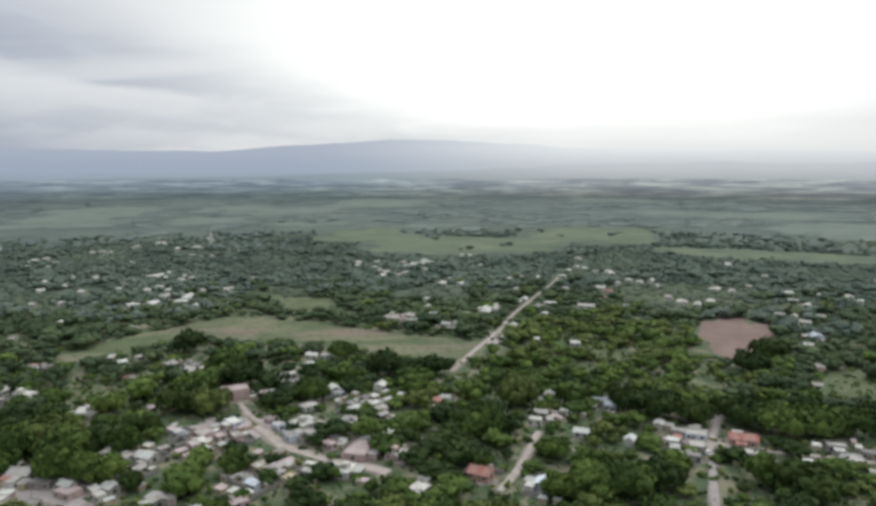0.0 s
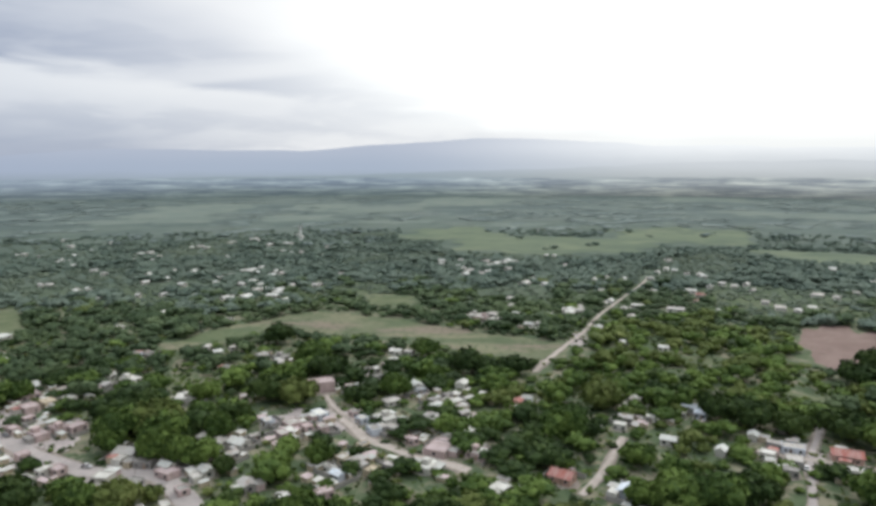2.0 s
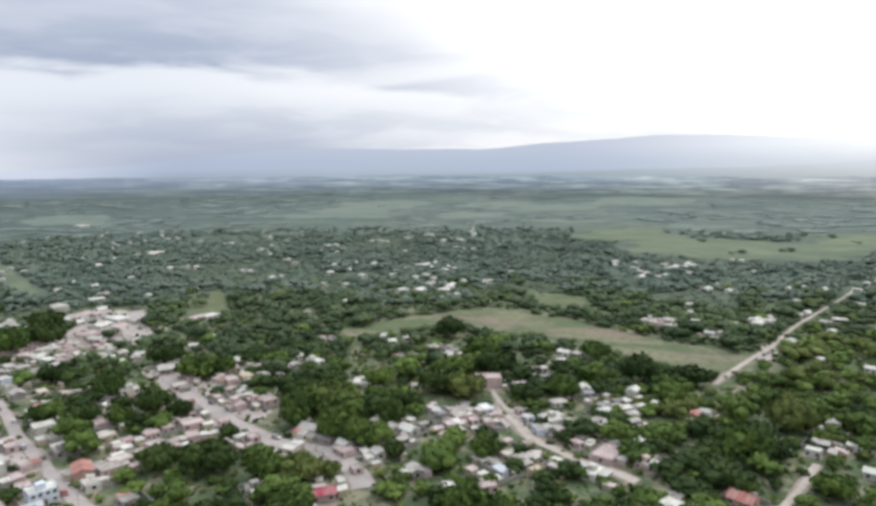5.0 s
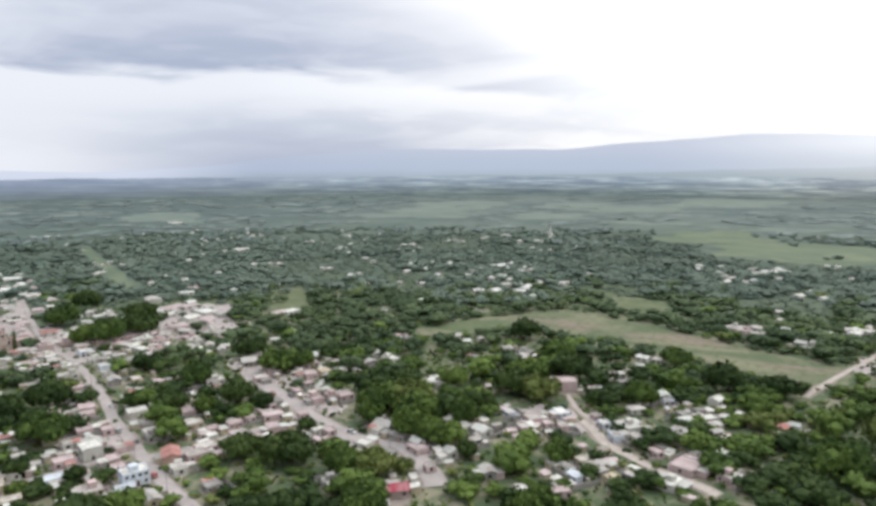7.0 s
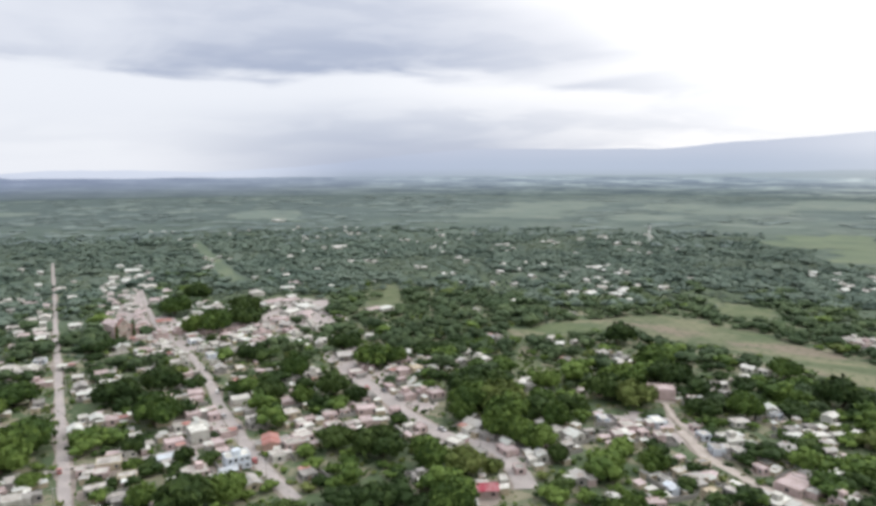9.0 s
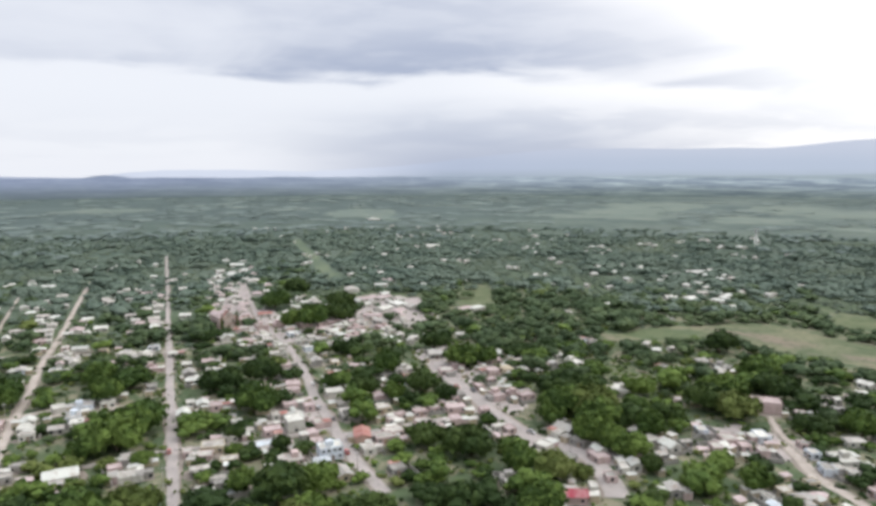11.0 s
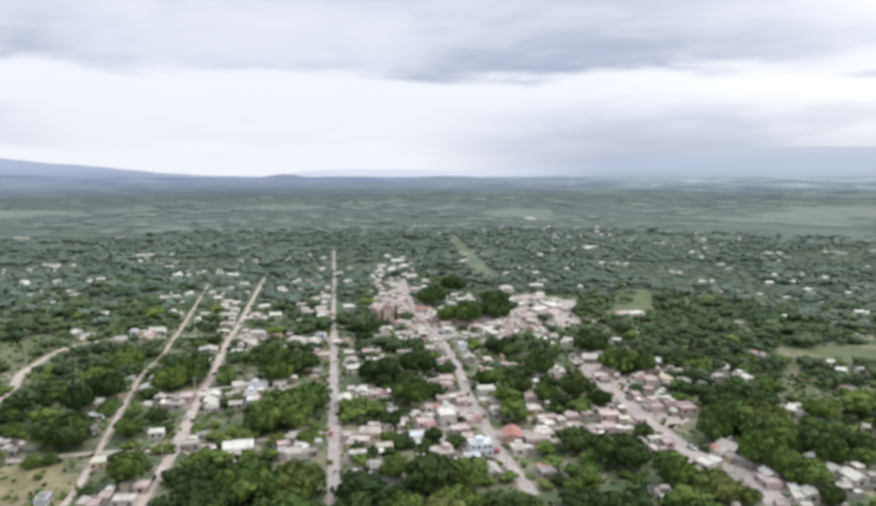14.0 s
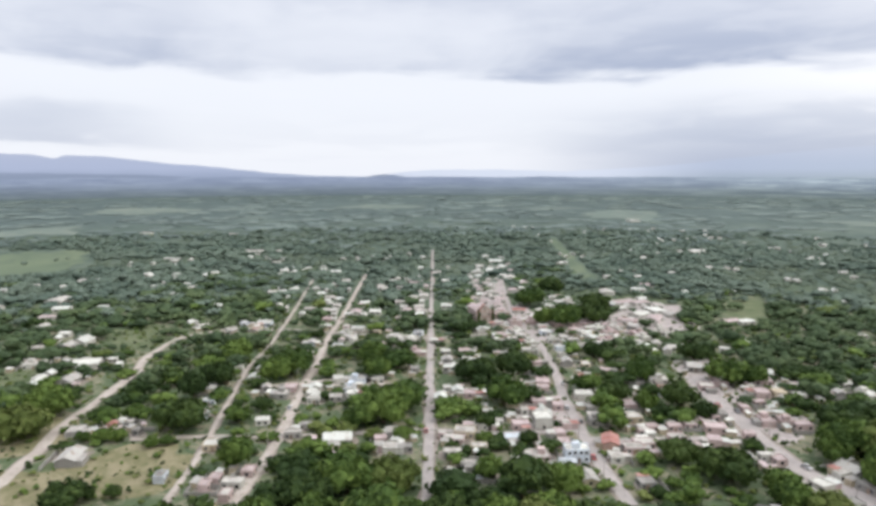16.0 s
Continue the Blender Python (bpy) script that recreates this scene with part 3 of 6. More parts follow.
BLOCKS.append([
    (-269, 174, 10, "w"), (-415, 262, 11, "p"), (-366, 230, 10, "w"), (-261, 161, 8, "w"), (-558, 342, 11, "p"), (-246, 150, 9, "w"), (-407, 248, 12, "p"), (-450, 268, 10, "r"), (-235, 139, 7, "b"), (-397, 234, 11, "w"), (-533, 311, 11, "p"), (-594, 344, 15, "p"), (-494, 283, 11, "r"), (-661, 377, 12, "w"), (-422, 237, 10, "p"), (-253, 142, 7, "w"), (-705, 393, 18, "w"), (-287, 158, 6, "w"), (-647, 353, 14, "w"), (-266, 144, 6, "w"), (-747, 400, 10, "w"), (-212, 113, 7, "w"), (-253, 134, 7, "w"), (-232, 122, 8, "t")])
BLOCKS.append([
    (-675, 354, 9, "w"), (-292, 148, 7, "w"), (-220, 111, 8, "g"), (-469, 236, 7, "w"), (-363, 180, 9, "w"), (-251, 123, 11, "t"), (-243, 118, 7, "p"), (-298, 144, 8, "w"), (-338, 162, 7, "w"), (-232, 110, 9, "g"), (-290, 137, 6, "w"), (-336, 157, 6, "w"), (-304, 141, 6, "w"), (-491, 227, 8, "w"), (-601, 277, 7, "w"), (-251, 114, 7, "w"), (-652, 291, 7, "w"), (-291, 128, 8, "w"), (-399, 174, 8, "w"), (-536, 228, 11, "w"), (-582, 246, 10, "p"), (-479, 200, 8, "p"), (-410, 168, 8, "w"), (-535, 216, 9, "w")])
BLOCKS.append([
    (-402, 157, 13, "w"), (-244, 95, 6, "g"), (-416, 154, 12, "w"), (-364, 132, 6, "w"), (-263, 95, 8, "g"), (-247, 89, 7, "w"), (-256, 88, 6, "p"), (-433, 147, 6, "w"), (-332, 112, 8, "w"), (-529, 170, 7, "w"), (-446, 138, 11, "w"), (-339, 104, 11, "w"), (-316, 94, 8, "w"), (-493, 145, 6, "w"), (-438, 127, 10, "w"), (-340, 93, 9, "w"), (-702, 192, 13, "w"), (-265, 72, 13, "w"), (-314, 85, 6, "g"), (-464, 118, 8, "w"), (-324, 76, 9, "w"), (-526, 123, 9, "w"), (-396, 90, 9, "w"), (-508, 112, 6, "w")])
BLOCKS.append([
    (-285, 63, 6, "g"), (-618, 131, 7, "w"), (-277, 57, 9, "g"), (-339, 68, 9, "p"), (-580, 116, 6, "w"), (-330, 62, 10, "g"), (-547, 102, 7, "w"), (-490, 81, 12, "w"), (-342, 56, 6, "g"), (-481, 72, 8, "g"), (-361, 53, 9, "w"), (-247, 33, 6, "r"), (-383, 50, 6, "w"), (-479, 56, 8, "w"), (-239, 27, 8, "w"), (-567, 58, 9, "w"), (-232, 23, 6, "p"), (-247, 21, 6, "p"), (-279, 23, 9, "w"), (-354, 29, 8, "w"), (-499, 39, 9, "w"), (-243, 17, 6, "p"), (-512, 33, 8, "w"), (-308, -5, 5, "g")])
BLOCKS.append([
    (-319, -8, 5, "g"), (-318, -15, 5, "r"), (-486, -37, 15, "w"), (-430, -33, 19, "w"), (-398, -38, 13, "g"), (-476, -45, 12, "g"), (-607, -59, 13, "w"), (-289, -29, 13, "g"), (-648, -65, 20, "g"), (-577, -66, 11, "p"), (-543, -66, 9, "g"), (-440, -59, 13, "w")])
# long white sheds and halls out among the woods
BLOCKS.append([
    (-923, 143, 22, "w"), (-908, 170, 11, "w"), (-1177, 147, 14, "w"), (-1257, 13, 18, "w"), (-680, 686, 20, "w"), (-664, 670, 10, "w"), (-1128, 957, 26, "w")])
# hamlets among the trees beyond the meadow
BLOCKS.append([
    (-348, 981, 8, "w"), (-372, 960, 9, "w"), (-354, 971, 10, "w"), (-307, 708, 8, "w"), (-297, 706, 11, "w"), (-295, 733, 10, "w"), (-298, 718, 10, "w"), (-225, 595, 10, "w"), (-244, 563, 11, "w"), (-246, 595, 9, "w"), (-240, 558, 8, "w"), (-257, 555, 10, "w"), (-220, 583, 9, "w"), (-221, 570, 11, "w"), (-21, 514, 10, "w"), (-20, 497, 11, "w"), (-35, 509, 11, "w"), (38, 527, 10, "w"), (46, 538, 10, "w"), (38, 536, 11, "w"), (-43, 814, 11, "w"), (-36, 780, 10, "w"), (-19, 821, 10, "w"), (-21, 797, 10, "w"), (-11, 813, 11, "w"), (-60, 710, 10, "w"), (-37, 730, 8, "w"), (-43, 716, 8, "w"), (-451, 915, 8, "w"), (-468, 927, 10, "w"), (-71, 768, 8, "w"), (-67, 748, 10, "w"), (-313, 661, 8, "w"), (-308, 679, 8, "w")])
# Streets: name, width, centre line.
STREETS = {}
STREETS["A"] = (5.4, [(-264, -59), (-279, -51), (-306, -42), (-330, -36), (-371, -19), (-405, -5), (-431, -1), (-464, 14), (-482, 29), (-488, 63)])
STREETS["B"] = (2.2, [(-238, 3), (-262, 13), (-285, 21), (-315, 30), (-349, 41), (-397, 57), (-428, 72), (-502, 100), (-566, 123), (-675, 161)])
STREETS["C"] = (4.2, [(-227, 24), (-251, 37), (-281, 51), (-327, 69), (-376, 90), (-442, 116), (-489, 138), (-548, 163), (-654, 208), (-716, 236)])
STREETS["D"] = (4.3, [(-200, 85), (-244, 105), (-308, 133), (-387, 168), (-479, 208), (-625, 273), (-850, 372)])
STREETS["E"] = (4.9, [(-171, 149), (-198, 158), (-233, 173), (-272, 191), (-314, 213), (-358, 233), (-397, 247), (-449, 265), (-515, 297), (-596, 338)])
STREETS["F"] = (8.6, [(-272, 279), (-244, 260), (-214, 247), (-188, 234), (-166, 226), (-147, 225), (-133, 224), (-118, 212), (-110, 203)])
STREETS["F2"] = (4.2, [(-86, 294), (-75, 283), (-65, 269), (-54, 262), (-41, 253), (-28, 249), (-19, 244)])
STREETS["G"] = (4.0, [(-225, 170), (-217, 181), (-211, 198), (-201, 220), (-188, 234)])
STREETS["I"] = (2.8, [(-342, 73), (-337, 91), (-327, 116), (-316, 136)])
STREETS["J"] = (2.8, [(-281, 51), (-272, 73), (-267, 94), (-261, 113), (-248, 131), (-232, 172)])
STREETS["K"] = (3.2, [(-488, 63), (-470, 95), (-449, 118), (-428, 148), (-406, 176), (-402, 207), (-397, 247)])
STREETS["L"] = (5.0, [(-397, 247), (-391, 269), (-392, 309), (-413, 346), (-409, 389)])
STREETS["R"] = (2.6, [(94, 216), (104, 242), (113, 267), (122, 285), (132, 304)])
STREETS["S"] = (2.8, [(95, 277), (105, 272), (114, 269), (128, 266), (139, 261), (160, 256), (171, 251)])
STREETS["Q"] = (3.2, [(8, 373), (15, 395), (28, 430), (42, 465), (60, 525), (89, 601), (117, 673), (133, 723)])
STREETS["N"] = (2.6, [(-98, 321), (-90, 306), (-81, 295), (-69, 284)])
STREETS["V"] = (2.8, [(22, 229), (30, 245), (39, 269), (44, 284)])
# cross lanes between the western streets
STREETS["X1"] = (3.6, [(-349, 59), (-346, 69), (-347, 81), (-346, 93), (-344, 105)])
STREETS["X2"] = (2.6, [(-303, -8), (-299, 2), (-296, 13), (-290, 29), (-282, 43)])
# Fields: azimuth, distance, breadth, depth, kind.
FIELDS = [
    (-4.8, 453, 12, 34, "paved"),
    (43.0, 393, 36, 72, "paved"),
    (55.5, 470, 40, 70, "paved"),
    (51.0, 500, 40, 80, "paved"),
    (61.0, 600, 20, 150, "paved"),
    (38.5, 325, 28, 41, "paved"),
    (48.4, 544, 59, 119, "paved"),
    (56.3, 305, 28, 44, "paved"),
    (59.1, 509, 34, 75, "paved"),
    (-22.3, 299, 16, 21, "paved"),
    (18.0, 301, 37, 30, "paved"),
    (31.2, 270, 43, 27, "paved"),
    (-24.5, 492, 48, 128, "soil"),
    (11.3, 579, 38, 44, "grass"),
    (40.9, 590, 26, 120, "grass"),
    (29.0, 386, 17, 20, "grass"),
    (97.0, 960, 120, 230, "pasture"),
    (-14.7, 421, 22, 18, "grass"),
    (-22.1, 374, 26, 10, "grass"),
    (-34.2, 412, 46, 53, "grass"),
    (-2.0, 1017, 312, 239, "pasture"),
    (-12.5, 1179, 235, 311, "pasture"),
    (17.0, 2031, 219, 395, "pasture"),
    (26.7, 2046, 272, 427, "pasture"),
    (30.2, 1601, 332, 192, "pasture"),
    (5.4, 2277, 341, 550, "pasture"),
    (0.7, 1363, 159, 108, "pasture"),
]
FIELDS += [
    (18.2, 1594, 185, 243, "pasture"),
    (-24.2, 1802, 524, 256, "pasture"),
    (-26.7, 981, 300, 113, "pasture"),
    (-13.8, 2485, 330, 386, "pasture"),
    (11.0, 1436, 167, 88, "pasture"),
    (-31.6, 1465, 292, 416, "pasture"),
    (92.4, 270, 46, 56, "grass"),
    (90.7, 489, 34, 76, "grass"),
    (96.2, 268, 72, 48, "dry"),
    (98.5, 330, 44, 40, "dry"),
    (97.8, 939, 117, 201, "pasture"),
    (89.8, 1927, 256, 292, "pasture"),
    (70.8, 1956, 260, 219, "pasture"),
    (50.7, 1693, 197, 317, "pasture"),
    (60.2, 2799, 209, 390, "pasture"),
    (96.9, 1395, 151, 169, "pasture"),
    (99.2, 427, 28, 29, "grass"),
    (6.1, 1178, 174, 259, "pasture"),
    (28.7, 1769, 191, 267, "pasture"),
    (22.1, 2578, 386, 369, "pasture"),
    (13.5, 1889, 345, 283, "pasture"),
]
# Single large trees: x, y, half breadth, kind.
LARGE_TREES = []
LARGE_TREES += [
    (-401, 52, 11.5, "m"), (-367, 76, 11.5, "m"), (-360, 64, 10.2, "m"), (-305, 33, 11.5, "m"), (-286, 52, 11.5, "m"), (-257, 35, 11.3, "m"), (-378, 96, 7.8, "m"), (-440, 107, 8.2, "d"),
    (-352, 132, 11.5, "m"), (-366, 121, 11.5, "m"), (-299, 119, 11.5, "m"), (-273, 96, 11.5, "m"), (-273, 84, 8.0, "m"), (-220, 63, 11.5, "m"), (-214, 77, 10.1, "y"), (-403, 189, 11.5, "d"),
    (-423, 144, 11.5, "d"), (-315, 163, 10.6, "d"), (-274, 159, 11.5, "m"), (-313, 186, 11.5, "d"), (-238, 127, 6.6, "m"), (-408, 267, 11.5, "m"), (-377, 260, 5.7, "d"), (-322, 249, 8.9, "d"),
]
LARGE_TREES += [
    (-275, 242, 11.5, "m"), (-277, 208, 9.0, "m"), (-258, 211, 10.3, "d"), (-238, 234, 10.0, "d"), (-240, 216, 8.4, "m"), (-221, 233, 7.1, "d"), (-191, 189, 8.7, "d"), (-171, 193, 10.5, "d"),
    (-187, 225, 7.7, "m"), (-147, 196, 9.5, "m"), (-165, 243, 10.0, "m"), (-149, 254, 11.5, "m"), (-132, 237, 10.4, "m"), (-135, 200, 8.2, "y"), (-125, 209, 7.0, "y"), 
    (-143, 278, 8.2, "m"), (-127, 262, 9.6, "m"), (-109, 309, 10.1, "y"), (-121, 374, 11.5, "m"), (-125, 327, 11.5, "m"), (-155, 306, 11.5, "m"), (-171, 279, 11.5, "d"), (-392, -11, 11.5, "m"),
]
LARGE_TREES += [
    (-360, 37, 11.5, "d"), (-347, 21, 11.5, "d"), (-306, 13, 11.5, "d"), (-347, -36, 11.5, "m"), (-322, -44, 11.5, "y"), (-339, -22, 11.5, "m"), (-248, -28, 7.9, "d"),
    (-217, 47, 9.2, "d"), (-342, 109, 11.5, "m"), (-257, 99, 10.6, "m"), (-209, 114, 11.5, "m"), (-192, 119, 11.5, "d"), (-190, 133, 8.1, "m"),
    (-253, 136, 6.4, "d"), (-230, 144, 6.6, "d"), (-289, 112, 11.5, "m"), (-123, 236, 11.5, "m"), (-158, 266, 11.5, "y"), (-145, 233, 11.1, "m"), (-171, 258, 11.2, "m"), (-111, 230, 9.9, "d"),
]
LARGE_TREES += [
    (-77, 243, 7.8, "m"), (-122, 312, 11.4, "d"), (-79, 315, 8.4, "d"), (-62, 323, 9.9, "m"), (-158, 415, 11.5, "d"), (-106, 350, 11.5, "d"), (-29, 366, 11.5, "d"), (-3, 367, 9.5, "d"),
    (-58, 400, 8.9, "m"), (18, 281, 11.5, "m"), (39, 318, 11.5, "y"), (45, 257, 11.1, "m"), (89, 309, 11.5, "d"), (101, 303, 11.5, "d"), (53, 224, 10.9, "m"), (67, 224, 10.6, "m"),
    (80, 231, 9.0, "d"), (42, 223, 8.4, "m"), (201, 396, 11.5, "d"), (178, 372, 10.7, "d"), (149, 281, 11.5, "m"), (164, 278, 11.5, "m"), (129, 222, 11.5, "d"), (177, 280, 11.5, "m"),
]
LARGE_TREES += [
    (121, 234, 9.6, "m"), (137, 292, 11.5, "d"), (121, 295, 11.5, "d"),
]
LARGE_TREES += [
    (-401, 280, 13.0, "m"), (-433, 331, 13.0, "d"), (-470, 294, 13.0, "m"), (-510, 341, 13.0, "d"), (-396, 313, 13.0, "d"), (-256, 276, 12.0, "m"), (-292, 299, 10.0, "d"), (-248, 295, 10.7, "m"),
]
LARGE_TREES += [
    (-256, -29, 3.0, "d"), (-252, -21, 3.2, "d"), (-249, -13, 3.4, "d"), (-309, -26, 3.6, "m"), (-306, -19, 4.0, "m"), (-303, -12, 4.2, "m"), (-291, 0, 4.0, "m"), (-291, 6, 4.5, "m"),
]
# The dry meadow strip: azimuth, distance of its near and of its far edge.
MEADOW_EDGE = [
    (30.2, 448, 461), (28.5, 454, 475), (27.0, 457, 487), (25.0, 468, 504), (22.6, 477, 513), (20.3, 484, 529), (18.0, 471, 541), (15.6, 461, 529),
    (13.3, 456, 519), (10.8, 452, 505), (8.9, 445, 491), (7.2, 421, 481), (4.4, 415, 466), (2.2, 403, 455), (0.0, 397, 450), (-2.2, 398, 441), (-3.9, 404, 436)]
MEADOW = [(-math.sin(radians(q)) * (a_ + b_) / 2, math.cos(radians(q)) * (a_ + b_) / 2, (b_ - a_) / 2) for q, a_, b_ in MEADOW_EDGE]


def smooth_line(pts, step=8.0):
    """A rounded line through the given places."""
    p = [Vector(q) for q in pts]
    p = [2 * p[0] - p[1]] + p + [2 * p[-1] - p[-2]]
    out = []
    for i in range(1, len(p) - 2):
        a, b, c, d = p[i - 1 : i + 3]
        n = max(2, int((c - b).length / step))
        for k in range(n):
            t = k / n
            out.append(0.5 * (2 * b + (c - a) * t + (2 * a - 5 * b + 4 * c - d) * t * t + (3 * b - a - 3 * c + d) * t**3))
    return out + [p[-2]]


def ribbon(line, half, z, ragged=0.0, seed=0.0, thick=0.0):
    """A strip along a line; half: its half breadth, or one for each place."""
    v, f = [], []
    for i, q in enumerate(line):
        d = (line[min(i + 1, len(line) - 1)] - line[max(i - 1, 0)]).normalized()
        s = Vector((-d.y, d.x))
        hw = half[i] if isinstance(half, list) else half
        hl = hw * (1 + ragged * noise.noise(Vector((q.x * 0.06, q.y * 0.06, seed))))
        hr = hw * (1 + ragged * noise.noise(Vector((q.x * 0.06, q.y * 0.06, seed + 7))))
        v += [(*(q + s * hl), z), (*(q - s * hr), z)]
    for i in range(len(line) - 1):
        f.append((2 * i, 2 * i + 1, 2 * i + 3, 2 * i + 2))
    me = bpy.data.meshes.new("strip")
    me.from_pydata(v, [], f)
    return me


LINES = {k: smooth_line(pts) for k, (w, pts) in STREETS.items()}
EARTH = {"N", "A", "B", "C", "Q", "S", "V", "F2", "I", "X1", "X2"}


def build_streets():
    for i, (k, line) in enumerate(LINES.items()):
        w = STREETS[k][0]
        dirt = k in EARTH
        verge = ribbon(line, [w / 2 * float(np.interp(q.length, (300, 620, 900), (1.0, 0.62, 0.42))) + 0.7 for q in line], 0.06 + 0.008 * i, 0.8, i * 3.1)
        verge.materials.append(YARD)
        tagged(new("verge_" + k.lower(), verge), "trodden earth verge along a street", "verge", kind="structure")
        half = [w / 2 * float(np.interp(q.length, (300, 620, 900), (1.0, 0.62, 0.42))) for q in line]
        me = ribbon(line, half, 0.24 + 0.008 * i, 0.5 if dirt else 0.3, i * 1.7)
        me.materials.append(DIRT if dirt else PAVING)
        tagged(new("road_" + k.lower(), me), "pale unpaved dirt road" if dirt else "worn grey concrete street", "road", kind="structure")


build_streets()


def build_fields():
    mats = {"dry": DRY, "paved": PLAZA, "soil": SOIL, "grass": GRASS, "pasture": PASTURE_HAZED}
    words = {"dry": "dry grassy lot with bare patches", "paved": "pale trodden open ground among the houses", "soil": "reddish-brown ploughed field", "grass": "rough grassy plot between trees", "pasture": "pale green pasture on the plain"}
    for i, (az, r, w, d, kind) in enumerate(FIELDS):
        if r + d / 2 > 2690:
            continue
        c = polar(az, r)
        low = 0.02 + 0.002 * i if r < 700 else 0.08 + 0.012 * i
        out, side = c.normalized(), Vector((-c.y, c.x)).normalized()
        v = []
        for k in range(64):
            a = 2 * math.pi * k / 64
            ca, sa = math.cos(a), math.sin(a)
            g = 1.0 / (abs(ca) ** 3.2 + abs(sa) ** 3.2) ** (1 / 3.2)
            g *= (0.9 if kind == "pasture" else 1.0) + 0.46 * noise.noise(Vector((ca * 1.5, sa * 1.5, i * 2.3))) + 0.30 * noise.noise(Vector((ca * 4, sa * 4, i * 1.3)))
            q = c + side * (ca * g * w / 2) + out * (sa * g * d / 2)
            v.append((*q, low + rise(q.length)))
        me = bpy.data.meshes.new("field")
        me.from_pydata(v + [(*c, low + rise(r))], [], [(k, (k + 1) % 64, 64) for k in range(64)])
        # Pastures from 1350 m out take the copy with haze in its colour.
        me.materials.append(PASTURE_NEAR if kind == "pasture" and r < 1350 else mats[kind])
        tagged(new("field_%d" % (i + 1), me), words[kind], "field", kind="structure")
    edges = np.array(MEADOW_EDGE)
    az = np.linspace(edges[0, 0], edges[-1, 0], 90)
    v, f = [], []
    for i, q in enumerate(az):
        near, far = np.interp(-q, -edges[:, 0], edges[:, 1]), np.interp(-q, -edges[:, 0], edges[:, 2])
        near += 5 * noise.noise(Vector((q * 1.1, 0, 3)))
        far += 5 * noise.noise(Vector((q * 1.1, 4, 3)))
        v += [(*polar(q, near + (far - near) * k / 4), 0.12) for k in range(5)]
        f += [(5 * i + k, 5 * i + k + 1, 5 * i + k + 6, 5 * i + k + 5) for k in range(4) if i < 89]
    me = bpy.data.meshes.new("strip")
    me.from_pydata(v, [], f)
    me.materials.append(MEADOW_MAT)
    tagged(new("field_meadow", me), "long strip of dry yellowish meadow", "field", kind="structure")
    lane = smooth_line([polar(q, r) for q, r in ((52.9, 705), (53.8, 746), (54.5, 819), (55.1, 897), (55.7, 992), (56.3, 1100))], 20)
    me = ribbon(lane, 8.0, 0.1, 0.9, 2.0)
    me.materials.append(PASTURE_NEAR)
    tagged(new("field_lane", me), "straight pale green strip of open grass through the woods", "field", kind="structure")


build_fields()

# ---- houses ----
ROAD_PTS = np.array([(*q, *((line[min(i + 1, len(line) - 1)] - line[max(i - 1, 0)]).normalized()), STREETS[k][0] * float(np.interp(q.length, (300, 620, 900), (1.0, 0.62, 0.42))))
                     for k, line in LINES.items() for i, q in enumerate(line)])


def off_street(x, y, hb):
    """Shifts a tree so that its trunk stands beside the street and not on it."""
    d = np.hypot(ROAD_PTS[:, 0] - x, ROAD_PTS[:, 1] - y)
    i = int(d.argmin())
    want = ROAD_PTS[i, 4] / 2 + hb * 0.8
    if d[i] < want:
        k = want / max(d[i], 0.5) - 1
        x, y = x + (x - ROAD_PTS[i, 0]) * k, y + (y - ROAD_PTS[i, 1]) * k
    return x, y


LARGE_TREES = [(*off_street(x, y, hb), hb, kd) for x, y, hb, kd in LARGE_TREES]


def heading(x, y, rng):
    d = np.hypot(ROAD_PTS[:, 0] - x, ROAD_PTS[:, 1] - y)
    i = int(d.argmin())
    if d[i] < 70:
        return math.atan2(ROAD_PTS[i, 3], ROAD_PTS[i, 2]) + rng.choice((0, 0, math.pi / 2))
    return rng.choice((2.73, 2.73 + math.pi / 2)) + rng.uniform(-0.3, 0.3)


LOOKS = {
    "w": ("white", "white", "zinc", "slab"), "g": ("grey", "slab", "dull"), "p": ("pink", "pink", "slab"), "r": ("red",), "R": ("crimson",),
    "b": ("blue",), "B": ("white",), "W": ("white",), "t": ("tan", "slab"), "P": ("pink",), "X": ("pink",),
}
SAID = {"white": "white-sealed flat roof", "zinc": "pale zinc sheet gable roof", "slab": "cement flat roof", "grey": "weathered grey flat roof",
        "dull": "dull sheet-metal gable roof", "pink": "pinkish flat roof", "red": "rusty red gable roof", "crimson": "deep crimson metal gable roof",
        "blue": "bluish sheet-metal gable roof", "tan": "ochre cement flat roof"}
PAINT = {"w": "whitewashed", "g": "bare concrete", "p": "pink-painted", "r": "salmon-painted", "b": "pale blue", "t": "ochre-painted"}
FLAT = {"white", "slab", "grey", "pink", "tan"}
FOOT = []


